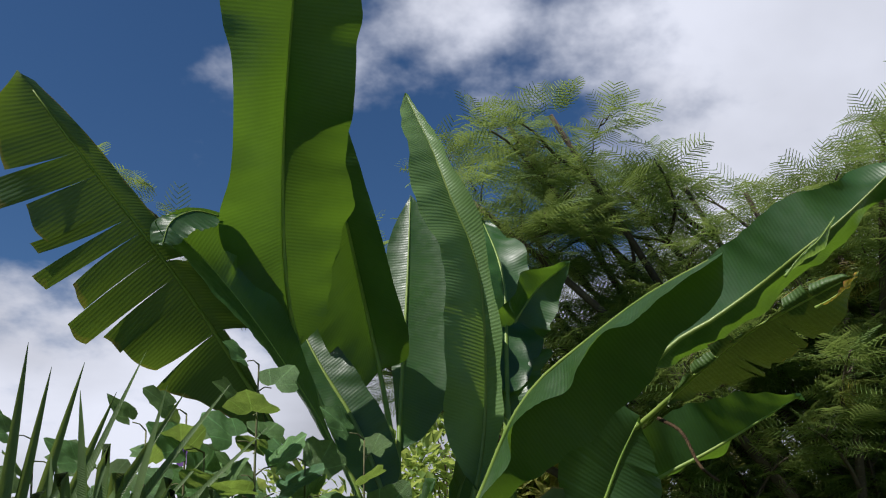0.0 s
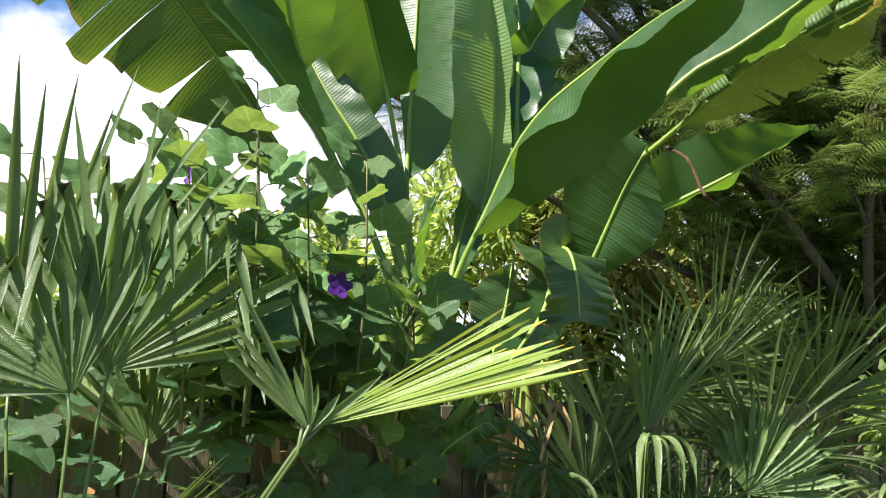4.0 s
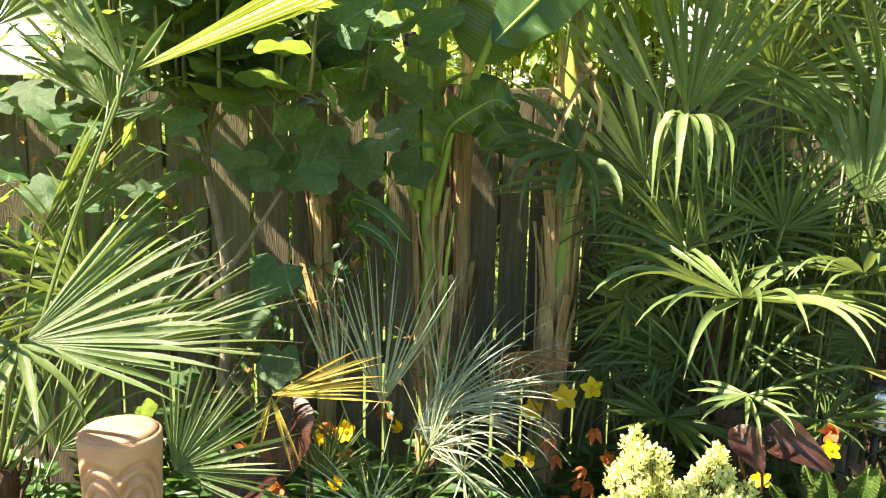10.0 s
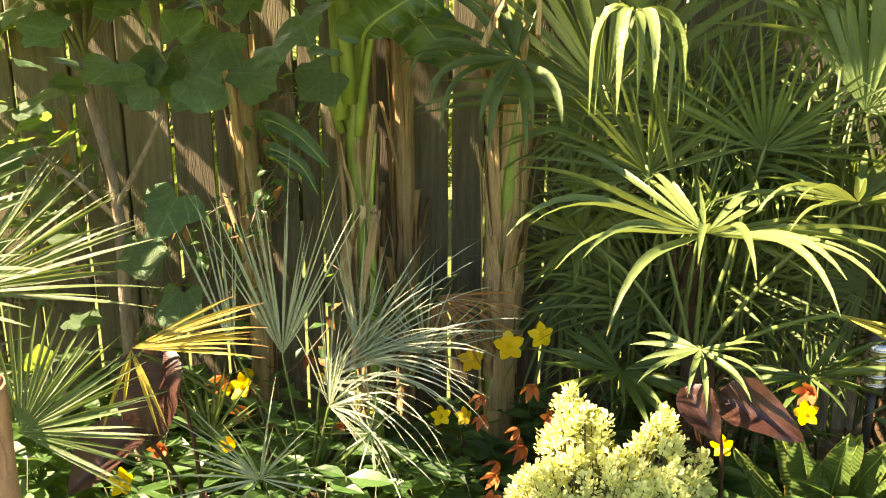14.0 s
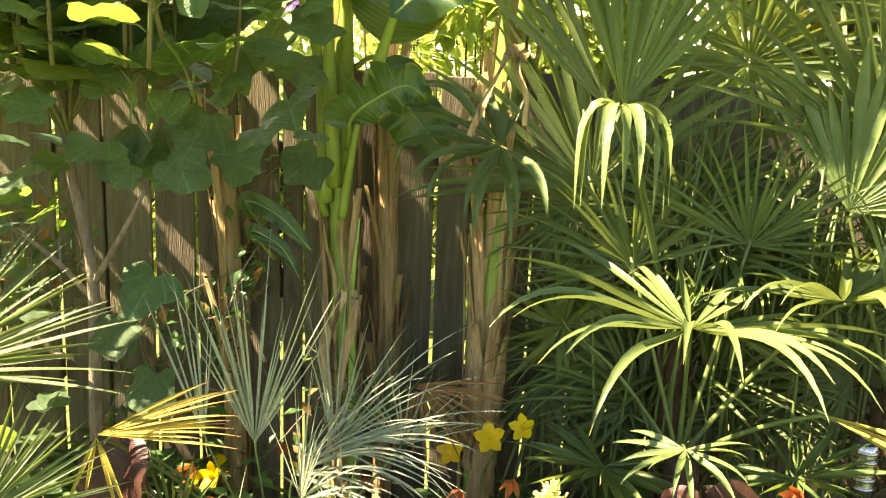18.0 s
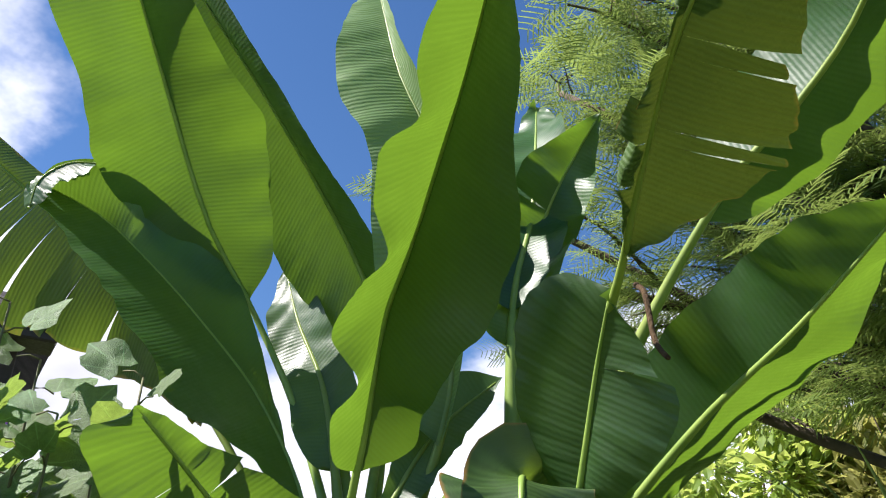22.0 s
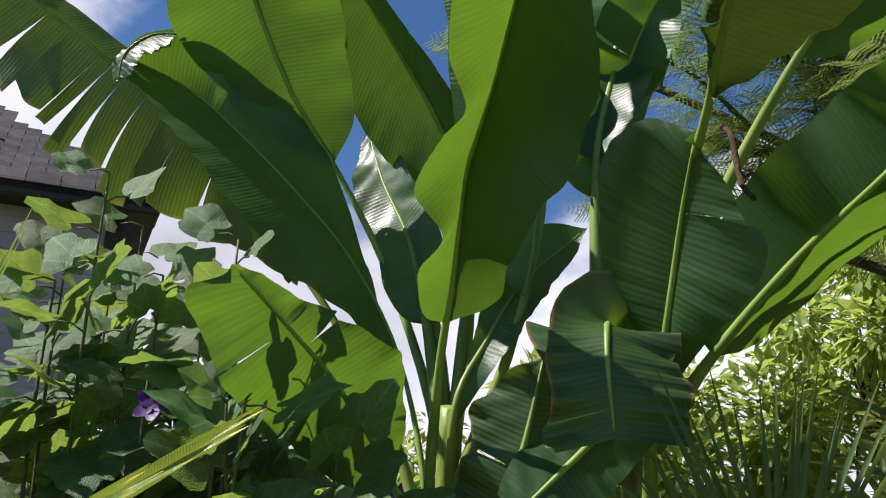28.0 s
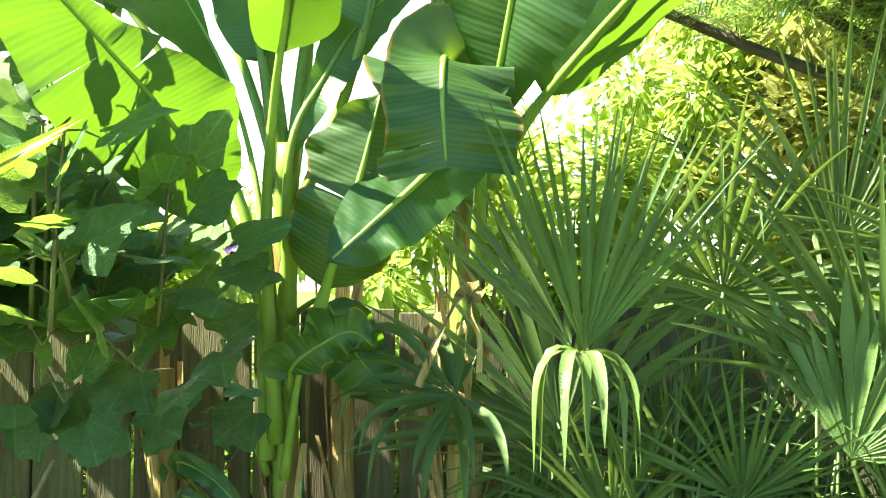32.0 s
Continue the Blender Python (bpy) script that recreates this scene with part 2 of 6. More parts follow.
# brighter, yellower green holds this fan's sunlight; the yellowed tips are its own
PALM_GOLD_SUNLIT = material("palm_leaf_golden_sunlit", (0.19, 0.25, 0.045), (0.13, 0.185, 0.035), 0.36, 0.5, 5, 0.2, 80, 0.24, (0.58, 0.66, 0.08), 0.3, 60.0,
                     edge=((0.55, 0.36, 0.04), 1.05))
BANANA_YELLOW = material("banana_leaf_yellow", (0.50, 0.38, 0.035), (0.36, 0.30, 0.04), 0.5, 0.35, 6, 0.1, 30, 0.25, (0.70, 0.55, 0.05), 0.15, 24.0, edge=((0.35, 0.16, 0.05), 1.0))
PALM_DEAD = material("palm_leaf_dead", (0.30, 0.15, 0.06), (0.19, 0.09, 0.035), 0.75, 0.2, 8, 0.3, 60, 0.2, (0.5, 0.25, 0.08))
PETIOLE = material("palm_petiole", (0.10, 0.145, 0.04), (0.065, 0.10, 0.028), 0.45, 0.4, 10)
FIBRE = material("palm_fibre", (0.10, 0.065, 0.035), (0.05, 0.032, 0.02), 0.9, 0.1, 20, 1.0, 60, stretch=(3, 3, 1))
FIG = material("shrub_leaf", (0.055, 0.11, 0.046), (0.038, 0.085, 0.034), 0.45, 0.35, 12, 0.5, 40, 0.32, (0.45, 0.66, 0.10), palmate=True, per_object=0.28)
FIG_YOUNG = material("shrub_leaf_young", (0.095, 0.18, 0.055), (0.07, 0.14, 0.042), 0.48, 0.4, 12, 0.5, 40, 0.3, (0.42, 0.60, 0.10), palmate=True, per_object=0.2)
TWIG = material("twig", (0.13, 0.15, 0.05), (0.10, 0.09, 0.04), 0.6, 0.3, 20)
BARK = material("bark", (0.32, 0.27, 0.19), (0.18, 0.145, 0.10), 0.85, 0.2, 18, 0.8, 60, stretch=(3, 3, 1))
TREE_BARK = material("tree_bark", (0.13, 0.105, 0.08), (0.075, 0.06, 0.046), 0.9, 0.2, 10, 0.8, 40)
MIMOSA = material("mimosa_leaf", (0.15, 0.225, 0.06), (0.10, 0.165, 0.042), 0.5, 0.35, 3, thin=0.42, thin_col=(0.52, 0.66, 0.15),
                  spots=(0.26, 0.17, 0.03), spot_at=0.66, spot_scale=2.2, per_object=0)
PURPLE = material("purple_petal", (0.07, 0.018, 0.18), (0.04, 0.01, 0.10), 0.5, 0.3, 20, thin=0.22, thin_col=(0.25, 0.04, 0.55))
YELLOW = material("yellow_petal", (0.86, 0.60, 0.015), (0.78, 0.48, 0.01), 0.5, 0.3, 20, thin=0.35, thin_col=(1.0, 0.65, 0.02))
RUST = material("faded_flower", (0.42, 0.13, 0.04), (0.28, 0.08, 0.03), 0.7, 0.2, 30, thin=0.2, thin_col=(0.7, 0.25, 0.05))
LOWLEAF = material("low_leaf", (0.055, 0.13, 0.035), (0.035, 0.09, 0.028), 0.42, 0.45, 14, thin=0.3, thin_col=(0.35, 0.58, 0.06))
GOLD = material("gold_foliage", (0.80, 0.80, 0.42), (0.66, 0.68, 0.26), 0.55, 0.25, 25, thin=0.4, thin_col=(0.82, 0.82, 0.32))
BRONZE = material("bronze_leaf", (0.052, 0.020, 0.014), (0.022, 0.010, 0.008), 0.38, 0.4, 8, 0.1, 40, 0.10, (0.45, 0.16, 0.06), 0.18, 60.0, spots=(0.09, 0.05, 0.02), spot_at=0.6, spot_scale=14.0)
FENCE = material("fence_wood", (0.165, 0.145, 0.094), (0.085, 0.073, 0.045), 0.85, 0.2, 5, 0.6, 30, stretch=(9, 9, 0.8), spots=(0.09, 0.06, 0.04), spot_at=0.68, per_object=0.25)
CLAY = material("terracotta", (0.52, 0.30, 0.18), (0.42, 0.22, 0.13), 0.75, 0.25, 9, 0.3, 60)
SOIL = material("soil", (0.075, 0.05, 0.035), (0.04, 0.028, 0.02), 0.95, 0.1, 6, 1.0, 40, spots=(0.13, 0.10, 0.05), spot_at=0.6, spot_scale=30)
LAWN = material("lawn", (0.11, 0.14, 0.042), (0.075, 0.10, 0.03), 0.9, 0.15, 2, 1.0, 60)
HEDGE = material("sunny_leaf", (0.17, 0.25, 0.05), (0.11, 0.18, 0.04), 0.5, 0.35, 3, thin=0.42, thin_col=(0.68, 0.82, 0.18), per_object=0)
DARKLEAF = material("dark_leaf", (0.15, 0.22, 0.065), (0.10, 0.16, 0.048), 0.5, 0.4, 3, thin=0.45, thin_col=(0.45, 0.62, 0.10), per_object=0)
RUSSET = material("russet_leaf", (0.22, 0.21, 0.07), (0.13, 0.16, 0.045), 0.5, 0.35, 3, thin=0.42, thin_col=(0.60, 0.60, 0.17), per_object=0)
SIDING = material("siding", (0.42, 0.36, 0.40), (0.37, 0.31, 0.35), 0.7, 0.3, 3, 0.1, 40)
SHINGLE = material("shingle", (0.075, 0.068, 0.07), (0.04, 0.037, 0.038), 0.9, 0.2, 6, 0.6, 60, per_object=0.3)
TRIM = material("dark_trim", (0.045, 0.035, 0.03), (0.03, 0.025, 0.02), 0.6, 0.3, 4)
WHITE = material("white_paint", (0.78, 0.78, 0.76), (0.70, 0.70, 0.68), 0.5, 0.4, 4)
METAL = material("brushed_metal", (0.6, 0.6, 0.6), (0.4, 0.4, 0.4), 0.3, 0.5, 20, metal=1.0)
BLACK = material("black_plastic", (0.02, 0.02, 0.02), (0.015, 0.015, 0.015), 0.4, 0.4, 20)


# ---- building helpers ----
def rnd(a, b):
    return random.uniform(a, b)


def mesh_of(name, verts, faces, mat, uvs=None, smooth=True):
    me = bpy.data.meshes.new(name)
    me.from_pydata([tuple(v) for v in verts], [], faces)
    me.materials.append(mat)
    if uvs is not None:
        lay = me.uv_layers.new(name="UVMap")
        idx = np.empty(len(me.loops), dtype=np.int32)
        me.loops.foreach_get("vertex_index", idx)
        lay.data.foreach_set("uv", np.asarray(uvs, dtype=np.float32)[idx].ravel())
    if smooth:
        me.polygons.foreach_set("use_smooth", [True] * len(me.polygons))
    me.update()
    return me


def put(name, me, parent=None, label="", m=None):
    ob = new(name, me)
    if parent is not None:
        ob.parent = parent
        ob.matrix_parent_inverse = parent.matrix_world.inverted() if parent.parent is None else Matrix()
    if m is not None:
        ob.matrix_basis = m
    if label:
        tagged(ob, label)
    return ob


def thing(name, at, label, category, group="", kind=""):
    ob = new(name)
    ob.empty_display_size = 0.05
    ob.location = at
    ob.matrix_world = Matrix.Translation(at)
    return tagged(ob, label, category, group, kind)


def spline(pts, n):
    """n points evenly along a smooth curve through pts."""
    P = [Vector(p) for p in pts]
    P = [P[0] * 2 - P[1]] + P + [P[-1] * 2 - P[-2]]
    fine = []
    for i in range(1, len(P) - 2):
        for k in range(16):
            t = k / 16
            a, b, c, d = P[i - 1:i + 3]
            fine.append(0.5 * ((2 * b) + (c - a) * t + (2 * a - 5 * b + 4 * c - d) * t * t + (3 * b - a - 3 * c + d) * t ** 3))
    fine.append(P[-2])
    A = np.array(fine)
    s = np.r_[0, np.cumsum(np.linalg.norm(np.diff(A, axis=0), axis=1))]
    u = np.linspace(0, s[-1], n)
    return [Vector([np.interp(q, s, A[:, k]) for k in range(3)]) for q in u], s[-1]


def tube_data(path, radii, sides=8, lump=0.0, flat=1.0):
    """Verts, faces and uvs of a closed tube along path."""
    V, F, U = [], [], []
    ref = Vector((0.3, 0.9, 0.1)).normalized()
    n = len(path)
    for i, p in enumerate(path):
        t = (path[min(i + 1, n - 1)] - path[max(i - 1, 0)]).normalized()
        a = t.cross(ref)
        if a.length < 0.05:
            a = t.cross(Vector((1, 0, 0)))
        a.normalize()
        b = t.cross(a)
        for k in range(sides):
            w = 2 * math.pi * k / sides
            r = radii[i] * (1 + lump * (noise.noise((k * 1.7, i * 0.35, radii[0] * 90)))) if lump else radii[i]
            V.append(p + a * (math.cos(w) * r) + b * (math.sin(w) * r * flat))
            U.append((i / n, k / sides))
    for i in range(n - 1):
        for k in range(sides):
            q = (k + 1) % sides
            F.append((i * sides + k, i * sides + q, (i + 1) * sides + q, (i + 1) * sides + k))
    F.append(tuple(range(sides))[::-1])
    F.append(tuple(range((n - 1) * sides, n * sides)))
    return V, F, U


def tube(name, pts, r0, r1, mat, parent, n=10, sides=8, label="", lump=0.0, flat=1.0):
    path, _ = spline(pts, n)
    rad = [r0 + (r1 - r0) * i / (n - 1) for i in range(n)]
    V, F, U = tube_data(path, rad, sides, lump, flat)
    return put(name, mesh_of(name, V, F, mat, U), parent, label)


def merge(parts):
    V, F, U = [], [], []
    for v, f, u in parts:
        k = len(V)
        V += v
        F += [tuple(i + k for i in q) for q in f]
        U += u
    return V, F, U


# ---- large structure ----
FENCE_AT, FENCE_TURN, FENCE_TOP = Vector((-0.41, 3.44, 0)), 30.0, 1.62


def fence_point(s, z=0.0, off=0.0):
    """A point s metres along the fence's line, off metres in front of it (towards the garden)."""
    a = radians(FENCE_TURN)
    return FENCE_AT + Vector((math.cos(a), math.sin(a), 0)) * s + Vector((math.sin(a), -math.cos(a), 0)) * off + Vector((0, 0, z))


def make_ground():
    bm = bmesh.new()
    bmesh.ops.create_grid(bm, x_segments=160, y_segments=160, size=1.0)
    for v in bm.verts:
        r = max(abs(v.co.x), abs(v.co.y))
        k = 4.0 + 400 * max(0.0, r - 0.5) ** 3 * 8 if r > 0.5 else 4.0
        v.co.x, v.co.y = v.co.x * k * 2, v.co.y * k * 2
        v.co.y += 3
        v.co.z = 0.03 * noise.noise((v.co.x * 1.5, v.co.y * 1.5, 0)) if abs(v.co.x) + abs(v.co.y) < 14 else 0
    me = bpy.data.meshes.new("ground")
    bm.to_mesh(me)
    bm.free()
    me.materials.append(SOIL)
    me.materials.append(LAWN)
    for p in me.polygons:
        c = p.center
        p.use_smooth = True
        a = radians(FENCE_TURN)
        behind = -(c.x - FENCE_AT.x) * math.sin(a) + (c.y - FENCE_AT.y) * math.cos(a)
        if behind > 0.3 or behind < -1.75 + 0.12 * math.sin(c.x * 1.9):
            p.material_index = 1
    tagged(new("ground", me), "dark garden soil with mulch between two lawns", "ground", kind="structure")


make_ground()


def box(bm, x0, x1, y0, y1, z0, z1, jit=0.0):
    vs = [bm.verts.new((x + rnd(-jit, jit), y + rnd(-jit, jit), z)) for z in (z0, z1) for x, y in ((x0, y0), (x1, y0), (x1, y1), (x0, y1))]
    for q in ((3, 2, 1, 0), (4, 5, 6, 7), (0, 1, 5, 4), (1, 2, 6, 5), (2, 3, 7, 6), (3, 0, 4, 7)):
        bm.faces.new([vs[i] for i in q])


def bm_mesh(name, bm, mat, bevel=0.0):
    if bevel:
        bmesh.ops.bevel(bm, geom=list(bm.edges), offset=bevel, segments=1, affect="EDGES")
    bmesh.ops.recalc_face_normals(bm, faces=bm.faces)
    me = bpy.data.meshes.new(name)
    bm.to_mesh(me)
    bm.free()
    me.materials.append(mat)
    return me


def make_fence():
    fence = thing("wooden_fence", fence_point(0), "weathered brown board fence with narrow gaps of light", "fence")
    fence.matrix_world = Matrix.Translation(FENCE_AT) @ pose(0, 0, 0, 0, 0, FENCE_TURN)
    fence.matrix_basis = fence.matrix_world
    # board joints along the fence: close pitch, with open gaps where the boards have shrunk apart
    joints = [(-0.975, 0.012), (-0.79, 0.012), (-0.635, 0.012), (-0.48, 0.011), (-0.34, 0.012), (-0.20, 0.003), (-0.064, 0.011), (0.010, 0.010), (0.15, 0.003), (0.295, 0.003), (0.438, 0.013),
              (0.555, 0.012), (0.667, 0.012), (0.762, 0.010)]
    joints = [(-0.975 - 0.1455 * k, 0.006 + 0.004 * (k % 2)) for k in range(20, 0, -1)] + joints + [(0.762 + 0.1455 * k, 0.005 + 0.005 * (k % 2)) for k in range(1, 25)]
    for (a, ga), (b, gb) in zip(joints, joints[1:]):
        bm = bmesh.new()
        w = b - a - (ga + gb) / 2
        box(bm, -w / 2, w / 2, 0, 0.018, 0.06, FENCE_TOP + rnd(-0.008, 0.012), 0.0015)
        board = new("board", bm_mesh("board", bm, FENCE, 0.003))
        board.parent = fence
        board.location = ((a + ga / 2 + b - gb / 2) / 2, rnd(-0.002, 0.002), rnd(-0.006, 0.006))
        board.rotation_euler = (0, radians(rnd(-0.12, 0.12)), 0)
    for x0, x1, y, z in ((-3.8, -0.78, -0.042, 0.58), (-0.78, 4.3, 0.022, 0.55), (-3.8, 4.3, 0.022, 1.30)):
        bm = bmesh.new()
        box(bm, x0, x1, y, y + 0.038, z, z + 0.085, 0.001)
        put("rail", bm_mesh("rail", bm, FENCE, 0.004), fence).matrix_parent_inverse = Matrix()
    for x in (-2.55, -0.62, 1.15, 3.3):
        bm = bmesh.new()
        box(bm, x - 0.045, x + 0.045, 0.062, 0.152, 0, FENCE_TOP - 0.03, 0.001)
        put("post", bm_mesh("post", bm, FENCE, 0.005), fence).matrix_parent_inverse = Matrix()


make_fence()


# ---- banana plants ----
def blade_width(u, square=False):
    if square:
        return min(1.0, (u / 0.10) ** 0.6) * (1.0 if u < 0.97 else 0.93)
    if u < 0.22:
        return math.sqrt(max(0.0, 1 - (1 - u / 0.22) ** 2)) ** 0.85
    if u > 0.5:
        return max(0.0, 1 - ((u - 0.5) / 0.5) ** 2.2) ** 0.92
    return 1.0


def banana_leaf(plant, ribs, width, face, start=0.25, fold=(25, 25), curl=(0, 0), sides=(1.0, 1.0), wave=0.05, ruffle=0.10, tears=((), ()),
                seed=0, mat=None, label="", rib_r=0.017, square=False):
    """A long leaf along the curve through ribs. face: towards the side it is mostly seen from; fold, curl: degrees by which the
    left and right half turn towards that side, at the midrib and more towards the edge; tears: places along each half, 0 to 1."""
    mat = mat or BANANA
    rs = random.Random(seed * 7 + 3)
    n = 90
    path, length = spline(ribs, n)
    face = Vector(face).normalized()
    tan = [(path[min(i + 1, n - 1)] - path[max(i - 1, 0)]).normalized() for i in range(n)]
    i0 = int(start * (n - 1))

    def at(u):
        q = i0 + u * (n - 1 - i0)
        k = min(n - 2, max(0, int(q)))
        f = q - k
        return path[k].lerp(path[k + 1], f), tan[k].lerp(tan[k + 1], f).normalized()

    V, F, U = [], [], []
    blade_len = length * (1 - start)
    NV = 9
    for side in (0, 1):
        sg = (-1, 1)[side]
        cuts = [0.0] + sorted(tears[side]) + [1.0]
        for a, b in zip(cuts[:-1], cuts[1:]):
            rows = max(3, int((b - a) * 84) + 1)
            bend = rs.uniform(-28, 28) if len(cuts) > 2 else 0.0
            short = rs.uniform(0.8, 1.0) if len(cuts) > 2 else 1.0
            slip = rs.uniform(0.2, 0.9) * 0.016
            base = len(V)
            for r in range(rows):
                for c in range(NV):
                    v = c / (NV - 1)
                    u = a + (b - a) * r / (rows - 1)
                    if a > 0:
                        u += slip * v * (1 - r / (rows - 1))
                    if b < 1:
                        u -= slip * v * (r / (rows - 1))
                    p, t = at(u)
                    f = (face - t * face.dot(t)).normalized()
                    s = t.cross(f) * sg
                    nz = noise.noise((u * 5.5 + seed * 3.1, side * 9.0, 0.0))
                    nz2 = noise.noise((u * 17 + seed * 5.7, side * 4.0, 3.0))
                    w = width * 0.5 * sides[side] * blade_width(u, square) * (1 + ruffle * nz * 1.6 + ruffle * 0.35 * nz2) * short
                    # the strip is laid out in short steps, each turned a little further
                    x = y = 0.0
                    steps = max(1, c)
                    for q in range(c):
                        g = radians(fold[side] + (curl[side] + bend) * ((q + 0.5) / (NV - 1)) ** 1.3)
                        x += math.cos(g) * w / (NV - 1)
                        y += math.sin(g) * w / (NV - 1)
                    y += wave * v ** 1.5 * (noise.noise((u * 6.3 + seed * 2.3, side * 7.0, 5.0)) * 1.9 + 0.4 * noise.noise((u * 15 + seed, side * 3.0, 9.0)))
                    fine = 0.011 * noise.noise((u * blade_len * 15 + v * 1.5, side * 5.0 + seed, 2.0)) * (0.5 + 0.5 * v)
                    V.append(p + s * x + f * (y + fine * min(1, v * 4)) + t * (0.16 * w * v))
                    U.append((u * blade_len, v))
            for r in range(rows - 1):
                for c in range(NV - 1):
                    k = base + r * NV + c
                    F.append((k, k + 1, k + NV + 1, k + NV))
    leaf = put("leaf", mesh_of("leaf", V, F, mat, U), plant, label)
    rad = [max(0.0022, rib_r * (1 - 0.86 * i / (n - 1))) * (1.5 - 0.5 * min(1.0, i / (i0 + 1.0))) for i in range(0, n, 3)]
    tv, tf, tu = tube_data([path[i] - face * rad[k] * 0.35 for k, i in enumerate(range(0, n, 3))], rad, 8)
    rib = put("midrib", mesh_of("midrib", tv, tf, RIB, tu), leaf)
    rib.matrix_parent_inverse = Matrix()
    rib.matrix_world = Matrix()
    rib.matrix_basis = Matrix()
    return leaf


def curved_leaf(plant, ribs, left, right, start, bow=(0.10, 0.10), ruffle=0.02, tears=((), ()), seed=0, mat=None, label="", rib_r=0.015, loose=0.03):
    """A leaf whose midrib and two margins run along smooth curves. start: where the blade begins along the midrib, 0 to 1;
    bow: how far each half bulges to its lower side, by its width; tears: places along each half, 0 to 1."""
    rs = random.Random(seed * 11 + 5)
    n = 90
    path, length = spline(ribs, n)
    i0 = int(start * (n - 1))
    m = 96
    blade, blade_len = spline(path[i0:n:4] + [path[-1]], m)
    V, F, U = [], [], []
    NV = 10
    for side, margin in ((0, left), (1, right)):
        edge, _ = spline([path[i0]] + [Vector(q) for q in margin] + [path[-1]], m)
        cuts = [0] + sorted(int(q * (m - 1)) for q in tears[side]) + [m - 1]
        for a, b in zip(cuts[:-1], cuts[1:]):
            base = len(V)
            drop = Vector((rs.uniform(-1, 1), rs.uniform(-1, 1), rs.uniform(-1.2, 0.2))) * loose if len(cuts) > 2 else Vector()
            cut0, cut1 = (rs.uniform(0.35, 1.0) if a else 0.0), (rs.uniform(0.35, 1.0) if b < m - 1 else 0.0)
            for i in range(a, b + 1):
                t = (blade[min(i + 1, m - 1)] - blade[max(i - 1, 0)]).normalized()
                w = edge[i] - blade[i]
                nrm = t.cross(w)
                if nrm.length > 1e-6:
                    nrm.normalize()
                if nrm.z > 0:
                    nrm = -nrm
                f = (i - a) / max(1, b - a)
                slip = 0.010 * (cut0 * (1 - f) ** 3 - cut1 * f ** 3)
                for c in range(NV):
                    v = c / (NV - 1)
                    wob = ruffle * v * v * (noise.noise((i * 0.075 + seed * 3.1, side * 7.0, 1.0)) * 1.3 + 0.5 * noise.noise((i * 0.21 + seed, side * 3.0, 4.0)))
                    fine = 0.0022 * noise.noise((i * blade_len / m * 70 + v * 2.0, side * 5.0 + seed, 2.0)) * min(1.0, v * 4)
                    V.append(blade[i] + w * (v * (1 + 0.10 * wob / max(ruffle, 0.001))) + nrm * (bow[side] * w.length * 4 * v * (1 - v) * 0.5 + wob + fine) + t * (slip * v * v) + drop * v * v)
                    U.append((i / m * blade_len + 0.12 * w.length * v, v))
            for i in range(b - a):
                for c in range(NV - 1):
                    k = base + i * NV + c
                    F.append((k, k + 1, k + NV + 1, k + NV))
    leaf = put("leaf", mesh_of("leaf", V, F, mat or BANANA, U), plant, label)
    rad = [max(0.0022, rib_r * (1 - 0.84 * i / (n - 1))) * (1.5 - 0.5 * min(1.0, i / (i0 + 1.0))) for i in range(0, n, 3)]
    tv, tf, tu = tube_data([path[i] + Vector((0, -0.3, -0.3)) * rad[k] for k, i in enumerate(range(0, n, 3))], rad, 8)
    rib = put("midrib", mesh_of("midrib", tv, tf, RIB, tu), leaf)
    rib.matrix_parent_inverse = Matrix()
    rib.matrix_basis = Matrix()
    return leaf


def husks(plant, pts, r, count, z0, z1, seed, droop=0.0):
    """Dry strips of old leaf sheath that wrap a stem; some come loose at the top."""
    rs = random.Random(seed)
    path, length = spline(pts, 40)
    for _ in range(count):
        a, h = rs.uniform(0, 6.28), rs.uniform(0.25, 0.75) * (z1 - z0)
        s = rs.uniform(z0, z1 - h * 0.7)
        wid, loose = rs.uniform(0.006, 0.022), rs.uniform(0.0, 0.03) + droop * rs.random()
        V, F, U = [], [], []
        m = 14
        for i in range(m):
            z = s + h * i / (m - 1)
            k = min(range(40), key=lambda q: abs(path[q].z - z))
            c = path[k].copy()
            c.z = z
            aa = a + 0.25 * math.sin(i * 0.5 + a)
            out = r * (1.04 + 0.10 * rs.random()) + loose * (abs(i / (m - 1) - 0.3) ** 2) * 2.5
            for j in (-1, 0, 1):
                b = aa + j * wid / r * (1 - 0.5 * (i / (m - 1)))
                V.append(c + Vector((math.cos(b), math.sin(b), 0)) * (out + (0.004 if j == 0 else 0)))
                U.append((i / m, j))
        for i in range(m - 1):
            for j in range(2):
                k = i * 3 + j
                F.append((k, k + 1, k + 4, k + 3))
        put("dry_sheath", mesh_of("dry_sheath", V, F, HUSK, U), plant, "dry straw-brown leaf sheath")


